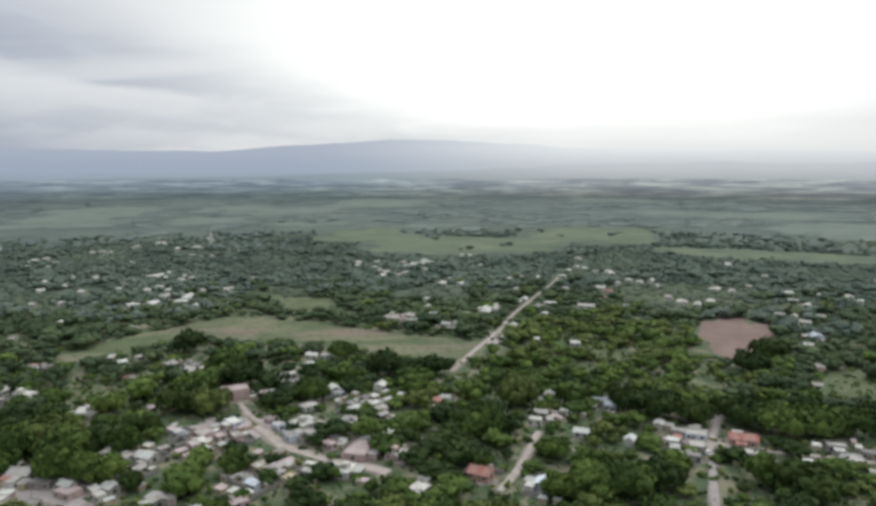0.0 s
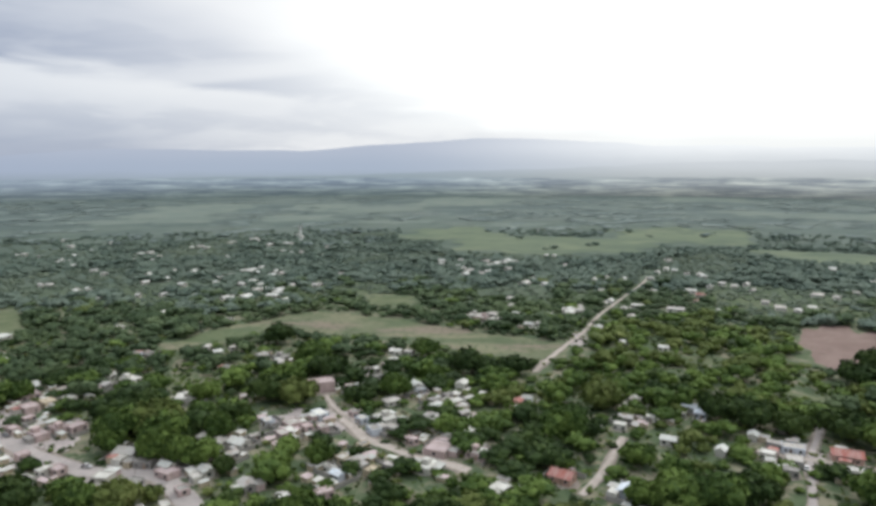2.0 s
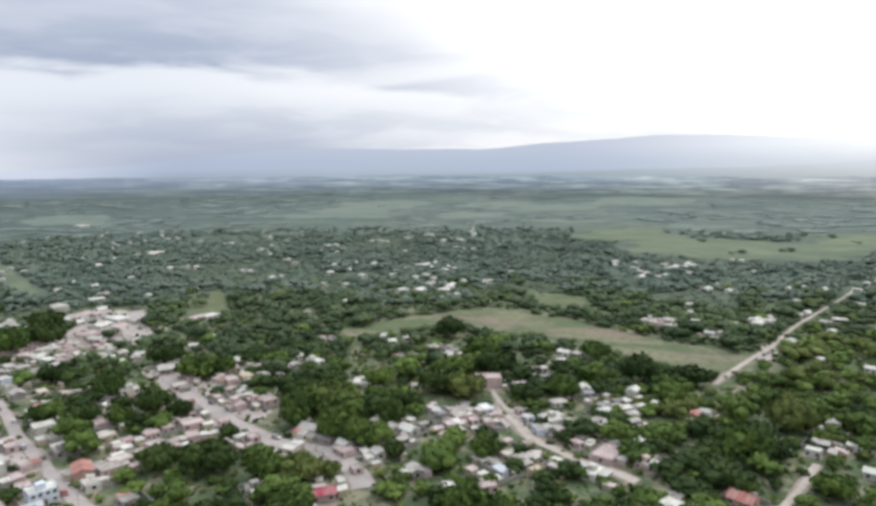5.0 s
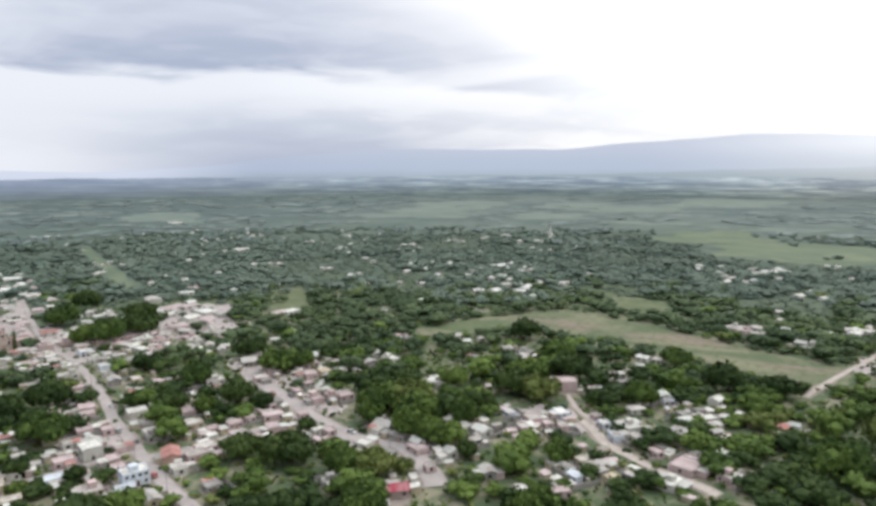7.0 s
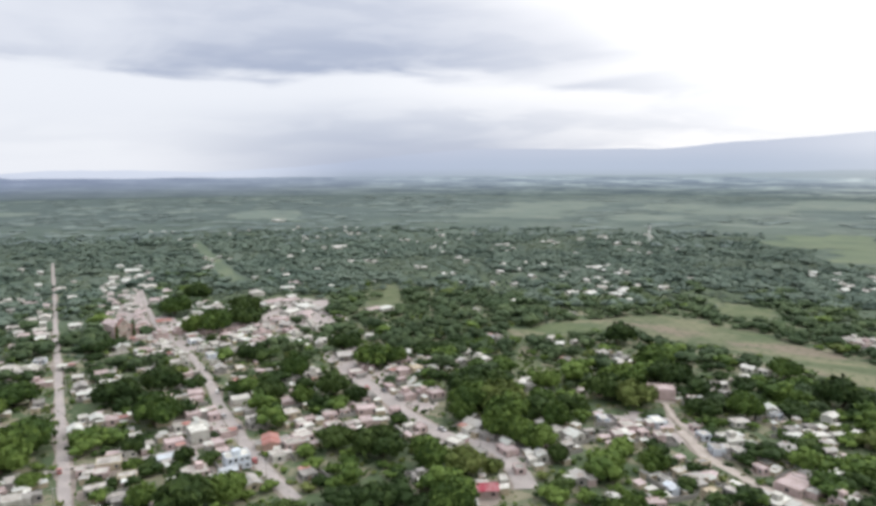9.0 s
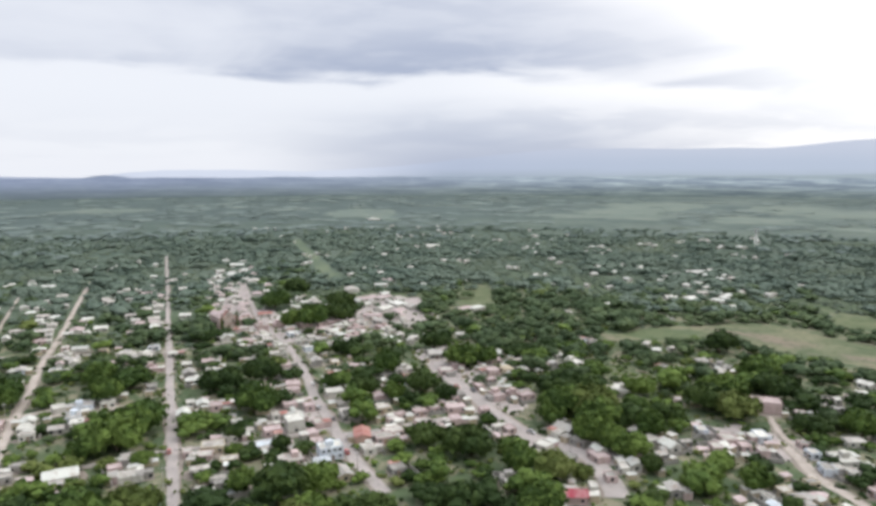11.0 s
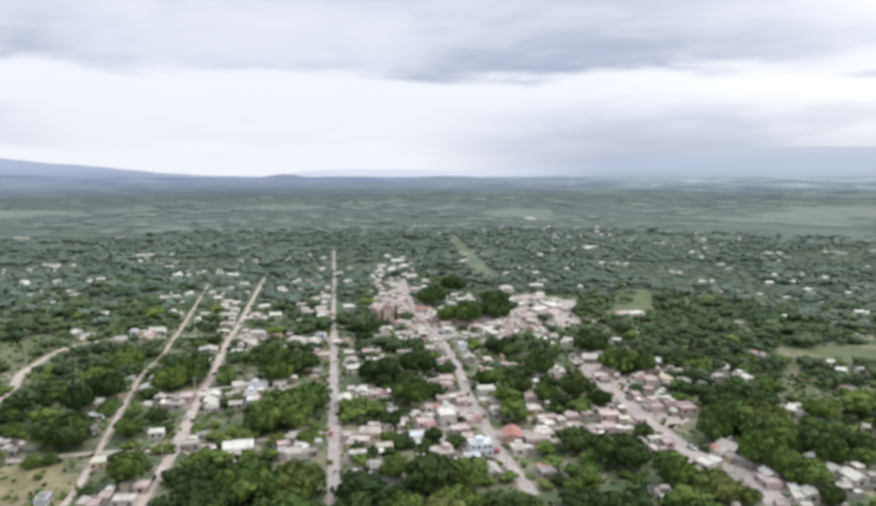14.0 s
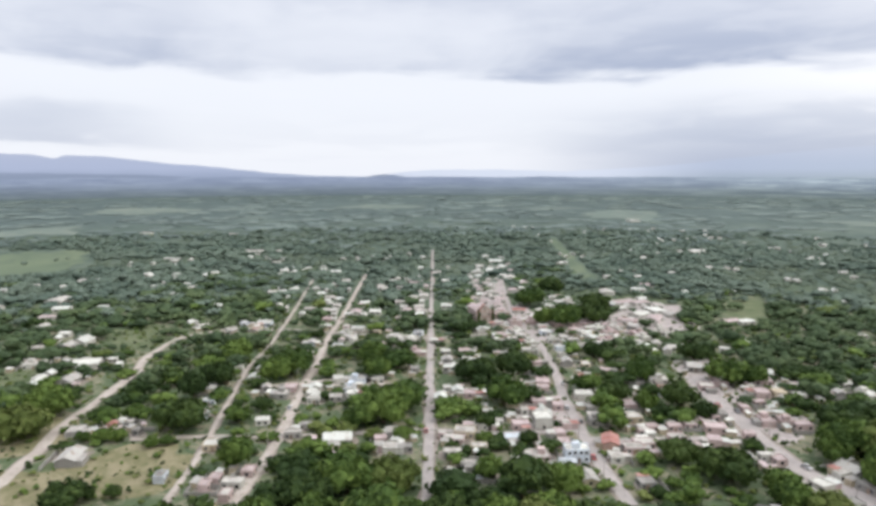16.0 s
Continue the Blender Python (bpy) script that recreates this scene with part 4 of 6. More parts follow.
def wall_opening(root, name, mat, x, y, z, w, h, along, deep, pane=False):
    """A door or window on a wall whose outside faces deep (-1 or 1) across x or y."""
    s = Solid()
    if along == "x":
        s.box(x - w / 2, y - 0.05, z, x + w / 2, y + 0.05, z + h)
    else:
        s.box(x - 0.05, y - w / 2, z, x + 0.05, y + w / 2, z + h)
    ob = part(name, s.mesh(name, mat), root)
    if pane:
        g = Solid()
        if along == "x":
            g.box(x - w / 2 + 0.1, y + deep * 0.03, z + 0.1, x + w / 2 - 0.1, y + deep * 0.07, z + h - 0.1)
        else:
            g.box(x + deep * 0.03, y - w / 2 + 0.1, z + 0.1, x + deep * 0.07, y + w / 2 - 0.1, z + h - 0.1)
        part("pane", g.mesh("pane", PANE), ob, "dark window glass")


def house(x, y, size, code, rng):
    look_ = rng.choice(LOOKS[code])
    wall = {"R": "p", "B": "b", "W": "w", "P": "p", "X": "p"}.get(code, code)
    if code in "wg" and rng.random() < 0.35:
        wall = rng.choice("wgptb")
    w = size * (1.0 if code == "X" else rng.uniform(0.76, 0.94))
    d = min(w * rng.uniform(0.62, 0.9), 13.0)
    storeys = 2 if code in "WX" or (look_ in FLAT and 9 < size < 13 and rng.random() < 0.10) else 1
    h = 2.7 * storeys + rng.uniform(0.1, 0.5)
    near = math.hypot(x, y) < 330
    root = new("house")
    root.matrix_world = pose(x, y, 0, 0, 0, math.degrees(heading(x, y, rng)))
    tagged(root, "%s %shouse with a %s" % (PAINT[wall], "two-storey " if storeys == 2 else "small " if size < 9 else "", SAID[look_]), "house", "houses of the town")
    FOOT.append((x, y, w, d, h))
    a, b = w / 2, d / 2
    s = Solid()
    if look_ in FLAT:
        k = 0.18
        o = [(-a, -b), (a, -b), (a, b), (-a, b)]
        n_ = [(-a + k, -b + k), (a - k, -b + k), (a - k, b - k), (-a + k, b - k)]
        pts = [(*p, 0) for p in o] + [(*p, h) for p in o] + [(*p, h) for p in n_] + [(*p, h - 0.5) for p in n_]
        fs = []
        for i in range(4):
            j = (i + 1) % 4
            fs += [(i, j, 4 + j, 4 + i), (4 + i, 4 + j, 8 + j, 8 + i), (8 + i, 8 + j, 12 + j, 12 + i)]
        s.poly(pts, fs)
        r = Solid().box(-a + k + 0.003, -b + k + 0.003, h - 0.55, a - k - 0.003, b - k - 0.003, h - 0.28)
        if size > 9 and rng.random() < 0.5:
            ux, uy = rng.uniform(-a * 0.4, a * 0.4), rng.uniform(-b * 0.3, b * 0.3)
            hut = Solid().box(ux - 1.5, uy - 1.4, h - 0.28, ux + 1.5, uy + 1.4, h + 1.9)
            part("stair_hut", hut.mesh("stair_hut", WALLS[wall]), root)
    else:
        peak = h + min(d * rng.uniform(0.16, 0.24), 2.6)
        pts = [(-a, -b, 0), (a, -b, 0), (a, b, 0), (-a, b, 0), (-a, -b, h), (a, -b, h), (a, b, h), (-a, b, h), (-a, 0, peak - 0.08), (a, 0, peak - 0.08)]
        s.poly(pts, [(0, 1, 5, 4), (2, 3, 7, 6), (1, 2, 6, 9, 5), (3, 0, 4, 8, 7)])
        r, o = Solid(), 0.55
        slope = (peak - h) / b
        for sg in (-1, 1):
            e = sg * (b + o)
            ze = h - slope * o
            pts = [(-a - o, 0, peak), (a + o, 0, peak), (a + o, e, ze), (-a - o, e, ze)]
            r.poly(pts + [(p[0], p[1], p[2] + 0.1) for p in pts], [(0, 1, 2, 3), (7, 6, 5, 4), (0, 4, 5, 1), (1, 5, 6, 2), (2, 6, 7, 3), (3, 7, 4, 0)])
        r.box(-a - o, -0.25, peak + 0.04, a + o, 0.25, peak + 0.16)
    part("wall", s.mesh("wall", WALLS[wall]), root)
    part("roof", r.mesh("roof", ROOFS[look_]), root, SAID[look_])
    for _ in range(rng.choice((0, 1, 1, 2)) if size > 6.5 else 0):
        sd, u = rng.choice((-1, 1)), rng.uniform(-0.5, 0.5) * a
        aw, ad, ah = rng.uniform(1.4, 0.36 * w), rng.uniform(2.2, 4.2), rng.uniform(2.2, 2.8)
        y0, y1 = sorted((sd * (b + 0.02), sd * (b + ad)))
        shed = Solid().box(u - aw, y0, 0, u + aw, y1, ah)
        annex = part("annex", shed.mesh("annex", WALLS[rng.choice("wgpgt")]), root)
        lid = Solid().box(u - aw - 0.25, y0 + (0.02 if sd > 0 else -0.3), ah + 0.003, u + aw + 0.25, y1 + (0.3 if sd > 0 else -0.02), ah + 0.12)
        part("annex_roof", lid.mesh("annex_roof", ROOFS[rng.choice(("zinc", "dull", "slab", "grey", "red", "white"))]), annex)
    side = rng.choice((-1, 1))
    wall_opening(root, "door", DOOR, rng.uniform(-a * 0.3, a * 0.3), side * (b + 0.02), 0, 1.0, 2.1, "x", side)
    for st in range(storeys):
        z = 0.9 + 2.7 * st
        for u in ((-0.62, 0.62) if storeys == 1 or not near else (-0.7, -0.25, 0.25, 0.7)):
            if st == 0 and abs(u) < 0.5:
                continue
            wall_opening(root, "window", FRAME if near else PANE, u * a, side * (b + 0.01), z, 1.3, 1.2, "x", side, near)
            if near:
                wall_opening(root, "window", PANE, u * a, -side * (b + 0.01), z, 1.2, 1.1, "x", -side)
    wall_opening(root, "window", PANE, rng.choice((-1, 1)) * (a + 0.01), 0, 1.0, 1.3, 1.2, "y", 1)


dice = random.Random(7)
CH, CH_TURN = Vector((-433, 231)), 81
ch_side = Vector((math.cos(radians(CH_TURN)), math.sin(radians(CH_TURN))))
ch_back = Vector((-ch_side.y, ch_side.x))
ch_spots = [CH + ch_side * u + ch_back * v for u, v in ((0, 0), (0, 12), (0, 22), (10, 5), (16, 5), (22, 5))]
PLOTS = [(q.x, q.y, 9.0, "") for q in ch_spots]
for block in BLOCKS:
    for hx, hy, hw, hc in block:
        if any(math.hypot(hx - q.x, hy - q.y) < 6 + hw * 0.5 for q in ch_spots):
            continue
        near_road = np.hypot(ROAD_PTS[:, 0] - hx, ROAD_PTS[:, 1] - hy)
        i_ = int(near_road.argmin())
        gap = near_road[i_] - (ROAD_PTS[i_, 4] / 2 + hw * 0.42 + 1.0)
        if gap < 0:
            dx, dy = hx - ROAD_PTS[i_, 0], hy - ROAD_PTS[i_, 1]
            far = max(near_road[i_], 0.5)
            hx, hy = hx - gap * dx / far, hy - gap * dy / far
        # the middle of the town is plastered in pink and cream
        if hc == "w" and 36 < math.degrees(math.atan2(-hx, hy)) < 65 and 280 < math.hypot(hx, hy) < 700 and dice.random() < 0.4:
            hc = "p"
        if hc == "r" and hx < -100 and dice.random() < 0.65:
            hc = "p"
        PLOTS.append((hx, hy, hw, hc))

# more houses shoulder to shoulder along the streets: share of the frontage that is built, mix of kinds
FRONT = {"A": (0.12, "wgg"), "B": (0.18, "wgg"), "C": (0.32, "wggp"), "D": (0.22, "wggp"), "E": (0.85, "wwppggt"), "F": (0.12, "pgg"), "F2": (0.22, "wgp"),
         "G": (0.6, "prgw"), "I": (0.2, "wwg"), "J": (0.15, "wggp"), "K": (0.45, "wwgp"), "L": (0.9, "wwppg"), "R": (0.05, "wg"), "S": (0.04, "wg"), "Q": (0.12, "wg")}


def clear_of(x, y, w):
    if np.hypot(ROAD_PTS[:, 0] - x, ROAD_PTS[:, 1] - y).min() < w * 0.45 + 2.2:
        return False
    if any(math.hypot(x - m[0], y - m[1]) < m[2] + 14 for m in MEADOW):
        return False
    if any(math.hypot(x - q[0], y - q[1]) < q[2] * 0.8 + w * 0.4 for q in LARGE_TREES):
        return False
    return all(math.hypot(x - q[0], y - q[1]) > 0.47 * (w + q[2]) for q in PLOTS)


def frontage():
    count = 0
    for k, (share, mix_) in FRONT.items():
        line, sw = LINES[k], STREETS[k][0]
        for side in (-1, 1):
            run = dice.uniform(0, 8)
            for i in range(len(line) - 1):
                d = line[i + 1] - line[i]
                run -= d.length
                q = line[i]
                if run > 0 or q.length > 560 or q.length < 200:
                    continue
                w = dice.uniform(6.5, 11.5)
                run = w + dice.uniform(1.0, 9.0)
                if dice.random() > share * (0.45 if q.length < 285 else 1.0):
                    continue
                s_ = Vector((-d.y, d.x)).normalized() * side
                for row in range(2 if k in "EFLGD" else 1):
                    c = q + s_ * (sw / 2 + 2.0 + w * 0.46 + row * 13.0 + dice.uniform(0, 2.0))
                    if clear_of(c.x, c.y, w) and count < 170:
                        PLOTS.append((c.x, c.y, w, dice.choice(mix_)))
                        count += 1


listed = set(PLOTS)
frontage()
PLOTS = [(q[0], q[1], q[2], q[3], q in listed) for q in PLOTS]
TOWN = sorted((q for q in PLOTS if q[3]), key=lambda q: math.hypot(q[0], q[1]))
FOOT += [(q[0], q[1], 9.0, 9.0, 6.0) for q in PLOTS if not q[3]]
OPEN = list(FOOT)
for hx, hy, hw, hc, told in TOWN[:300]:
    house(hx, hy, hw, hc, dice)
    if told:
        OPEN.append(FOOT[-1])


def yards():
    """Trodden pale earth round the houses."""
    v, f = [], []
    rng = random.Random(4)
    for i, (x, y, w, d, h) in enumerate(FOOT):
        r = max(w, d) * rng.uniform(0.62, 0.85)
        k = len(v)
        z = 0.02 + 0.0001 * i
        v.append((x, y, z))
        for j in range(14):
            a = 2 * math.pi * j / 14
            g = r * (1 + 0.45 * noise.noise(Vector((math.cos(a) * 1.3, math.sin(a) * 1.3, i * 1.9))))
            v.append((x + math.cos(a) * g, y + math.sin(a) * g, z))
        f += [(k, k + 1 + j, k + 1 + (j + 1) % 14) for j in range(14)]
    me = bpy.data.meshes.new("yard_earth")
    me.from_pydata(v, [], f)
    me.materials.append(YARD)
    tagged(new("yard_earth", me), "pale trodden earth yards round the houses", "yard", kind="structure")


yards()


def plot_walls():
    """Low block walls and lean-to sheds round the yards, too many to count."""
    rng = random.Random(31)
    wall, shed, lids = Solid(), Solid(), [Solid(), Solid(), Solid(), Solid()]
    for x, y, w, d, h in FOOT:
        if rng.random() < 0.15 or math.hypot(x, y) > 520:
            continue
        t = heading(x, y, rng)
        ux, uy = Vector((math.cos(t), math.sin(t))), Vector((-math.sin(t), math.cos(t)))
        pw, pd = w * 0.5 + rng.uniform(1.5, 4.0), d * 0.5 + rng.uniform(1.5, 5.0)
        corners = [Vector((x, y)) + ux * a + uy * b for a, b in ((-pw, -pd), (pw, -pd), (pw, pd), (-pw, pd))]
        for i in range(4):
            if rng.random() < 0.45:
                continue
            a, b = corners[i], corners[(i + 1) % 4]
            mid = (a + b) / 2
            if min(np.hypot(ROAD_PTS[:, 0] - q.x, ROAD_PTS[:, 1] - q.y).min() for q in (a, b, mid)) < 5.5:
                continue
            n_ = (b - a).normalized()
            s = Vector((-n_.y, n_.x)) * 0.09
            pts = [(*(q + s * k), z) for z in (0, 1.9) for q in (a, b) for k in (-1, 1)]
            wall.poly(pts, [(0, 1, 3, 2), (4, 6, 7, 5), (0, 2, 6, 4), (1, 5, 7, 3), (0, 4, 5, 1), (2, 3, 7, 6)])
        for _ in range(rng.choice((2, 3, 4, 5))):
            c = Vector((x, y)) + ux * rng.uniform(-pw - 4, pw + 4) + uy * rng.choice((-1, 1)) * (pd - 1.2 + rng.uniform(0, 5))
            if any(math.hypot(c.x - q[0], c.y - q[1]) < 0.5 * math.hypot(q[2], q[3]) + 1.0 for q in FOOT):
                continue
            if np.hypot(ROAD_PTS[:, 0] - c.x, ROAD_PTS[:, 1] - c.y).min() < 6.0:
                continue
            a, b, hh = rng.uniform(0.8, 2.6), rng.uniform(0.8, 1.8), rng.uniform(1.6, 2.6)
            lo = [(*(c + ux * p + uy * q), 0) for p, q in ((-a, -b), (a, -b), (a, b), (-a, b))]
            hi = [(p[0], p[1], hh + (0.3 if i > 1 else 0)) for i, p in enumerate(lo)]
            shed.poly(lo + hi, [(0, 1, 5, 4), (1, 2, 6, 5), (2, 3, 7, 6), (3, 0, 4, 7)])
            a, b = a + 0.2, b + 0.2
            top = [(*(c + ux * p + uy * q), hh + 0.02 + (0.32 if q > 0 else 0)) for p, q in ((-a, -b), (a, -b), (a, b), (-a, b))]
            rng.choice(lids).poly(top + [(p[0], p[1], p[2] + 0.06) for p in top], [(3, 2, 1, 0), (4, 5, 6, 7), (0, 1, 5, 4), (1, 2, 6, 5), (2, 3, 7, 6), (3, 0, 4, 7)])
    root = tagged(new("yard_clutter"), "low block walls and small sheds in the yards", "sheds", kind="stuff")
    part("yard_wall", wall.mesh("yard_wall", WALLS["g"]), root)
    part("shed_wall", shed.mesh("shed_wall", WALLS["t"]), root)
    for lid, look_ in zip(lids, ("zinc", "dull", "pink", "white")):
        part("shed_roof", lid.mesh("shed_roof", ROOFS[look_]), root)


plot_walls()

# far roofs among the trees, too many and too small to tell apart
ZONES = [(14, 34, 560, 1000, 75), (-4, 8, 480, 900, 34), (-34, -6, 560, 900, 50), (20, 48, 480, 1150, 130), (34, 60, 700, 1300, 90),
         (48, 66, 520, 900, 70), (66, 80, 480, 900, 75), (78, 100, 330, 900, 110), (-6, 30, 900, 1250, 24),
         (2, 34, 285, 480, 70), (34, 66, 300, 520, 60), (66, 100, 260, 480, 60), (-34, 0, 280, 480, 22),
         (46, 60, 430, 600, -70), (59.5, 63.5, 480, 780, -60), (66.5, 69.5, 480, 700, -12), (72, 76, 420, 640, -12)]
FAR_ROOFS = []


def far_houses():
    rng = random.Random(21)
    kinds = ("slab", "zinc", "dull", "pink", "red", "white")
    wall, dark, roof = Solid(), Solid(), [Solid() for _ in kinds]
    spots = [(Vector(q[:2]), q[2], q[3], q[4]) for q in TOWN[300:]]
    built_up = []
    for a0, a1, r0, r1, n_ in ZONES:
        spots += [(polar(rng.uniform(a0, a1), math.sqrt(rng.uniform(r0 * r0, r1 * r1))), rng.uniform(4.5, 9.0) if r0 > 320 else rng.uniform(3.8, 7.5), "", False) for _ in range(int(abs(n_) * (1.9 if n_ < 0 else 2.3 if a0 >= 66 else 1.35)))]
        if n_ < 0:
            built_up += [id(q[0]) for q in spots[-int(abs(n_) * 1.9):]]
    for c, w, code, told in spots:
        if not code and id(c) not in built_up and noise.noise(Vector((c.x * 0.017, c.y * 0.017, 6.0))) < 0.12:
            continue
        if not code and any(math.hypot(c.x - q[0], c.y - q[1]) < 0.6 * (w + q[2]) for q in FOOT + FAR_ROOFS):
            continue
        if not code and any(math.hypot(c.x - m[0], c.y - m[1]) < m[2] + 10 for m in MEADOW):
            continue
        if not code and any((c - polar(q[0], q[1])).length < 0.55 * q[3] for q in FIELDS if q[4] in ("soil", "pasture", "grass")):
            continue
        if not code and any(math.hypot(c.x - q[0], c.y - q[1]) < q[2] * 0.8 + w * 0.4 for q in LARGE_TREES):
            continue
        if not code and np.hypot(ROAD_PTS[:, 0] - c.x, ROAD_PTS[:, 1] - c.y).min() < w * 0.7 + 3:
            continue
        FAR_ROOFS.append((c.x, c.y, w, w * 0.75, 3.2))
        if told:
            OPEN.append(FAR_ROOFS[-1])
        t = heading(c.x, c.y, rng)
        ux, uy = Vector((math.cos(t), math.sin(t))), Vector((-math.sin(t), math.cos(t)))
        a, b, h, pk = w / 2, w * 0.36, 2.9, rng.choice((3.1, 4.1))

        def at(u, v, z):
            q = c + ux * u + uy * v
            return (q.x, q.y, z)

        wall.poly([at(-a, -b, 0), at(a, -b, 0), at(a, b, 0), at(-a, b, 0), at(-a, -b, h), at(a, -b, h), at(a, b, h), at(-a, b, h), at(-a, 0, pk - 0.1), at(a, 0, pk - 0.1)],
                  [(0, 1, 5, 4), (2, 3, 7, 6), (1, 2, 6, 9, 5), (3, 0, 4, 8, 7)])
        o = 0.4
        near_square = id(c) in built_up
        rf = roof[rng.choice((0, 0, 3, 2, 1, 5) if near_square else {"p": (3, 3, 0), "r": (4,), "w": (1, 5, 0), "g": (0, 2)}.get(code, (0, 1, 1, 5, 5, 5)))]
        for u in (-0.5, 0.5):
            for sg in (-1, 1):
                e0, e1 = sorted((sg * b, sg * (b + 0.06)))
                pts = [at(u * a + du, e, z) for z in (0.9, 2.1) for e in (e0, e1) for du in (-0.6, 0.6)]
                dark.poly(pts, [(0, 2, 3, 1), (4, 5, 7, 6), (0, 1, 5, 4), (2, 6, 7, 3), (0, 4, 6, 2), (1, 3, 7, 5)])
        rf.poly([at(-a - o, -b - o, h - 0.05), at(a + o, -b - o, h - 0.05), at(a + o, 0, pk), at(-a - o, 0, pk), at(a + o, b + o, h - 0.05), at(-a - o, b + o, h - 0.05)],
                [(0, 1, 2, 3), (3, 2, 4, 5)])
    root = tagged(new("far_houses"), "scattered small pale houses among distant trees", "houses", kind="stuff")
    part("wall", wall.mesh("wall", WALLS["w"]), root)
    part("window", dark.mesh("window", PANE), root)
    for rf, k in zip(roof, kinds):
        part("roof", rf.mesh("roof", ROOFS[k]), root)


far_houses()

# ---- trees ----
GOLD = (1 + 5**0.5) / 2


def ico(sub):
    bm = bmesh.new()
    bmesh.ops.create_icosphere(bm, subdivisions=sub, radius=1.0)
    v = np.array([q.co for q in bm.verts])
    f = np.array([[q.index for q in t.verts] for t in bm.faces])
    bm.free()
    return v, f


ICO1 = ico(1)


def crown_shape(rng, lobes, cards, base, leaf, squash=0.8, spread=0.66, size=1.0):
    """A crown one metre in half breadth: uneven lobes with tufts of leaves standing off them."""
    bv, bf = base
    vs, fs, k = [], [], 0
    centres = []
    ex, ey = rng.uniform(0.85, 1.15), rng.uniform(0.8, 1.1)
    for i in range(lobes):
        ang, rad = i * 2.4 + rng.uniform(0, 1.0), spread * math.sqrt((i + 0.15) / lobes)
        c = np.array([math.cos(ang) * rad * ex, math.sin(ang) * rad * ey, rng.uniform(-0.25, 0.34) * (1.2 - rad)])
        s = rng.uniform(0.34, 0.62) * (1.1 - 0.35 * rad) * size
        centres.append((c, s))
        d = 1 + np.array([0.42 * noise.noise(Vector(q * 1.9) + Vector((i * 5.1, rng.uniform(0, 9), 0))) for q in bv])
        vs.append(c + bv * s * d[:, None] * (ex, ey, squash))
        fs.append(bf + k)
        k += len(bv)
    for j in range(cards):
        c, s = centres[j % lobes]
        z = rng.uniform(-0.5, 1.0)
        a = rng.uniform(0, 2 * math.pi)
        n_ = np.array([math.cos(a) * math.sqrt(1 - z * z), math.sin(a) * math.sqrt(1 - z * z), z])
        q = c + n_ * (ex, ey, squash) * s * rng.uniform(0.9, 1.32)
        n_ = n_ + np.array([rng.uniform(-0.8, 0.8) for _ in range(3)])
        n_ /= np.linalg.norm(n_)
        t = np.cross(n_, [rng.uniform(-1, 1), rng.uniform(-1, 1), 0.3])
        t /= np.linalg.norm(t)
        b = np.cross(n_, t)
        e = leaf * rng.uniform(0.5, 1.35)
        vs.append(np.array([q - t * e, q + b * e * 0.7 + n_ * e * 0.3, q + t * e, q - b * e * 0.7 + n_ * e * 0.3]))
        fs.append(np.array([[k, k + 1, k + 2], [k, k + 2, k + 3]]))
        k += 4
    return np.concatenate(vs), np.concatenate(fs)


def trunk_solid(rng, h, r):
    """A tapered trunk that parts into limbs below the crown."""
    s = Solid()
    fork = (rng.uniform(-0.3, 0.3), rng.uniform(-0.3, 0.3), h * 0.42)
    s.tube((0, 0, -0.2), fork, 0.30 * r / 4, 0.2 * r / 4, 7)
    for i in range(5):
        a = i * 1.26 + rng.uniform(-0.3, 0.3)
        s.tube(fork, (math.cos(a) * r * 0.5, math.sin(a) * r * 0.5, h * rng.uniform(0.62, 0.8)), 0.15 * r / 4, 0.05 * r / 4, 5)
    return s


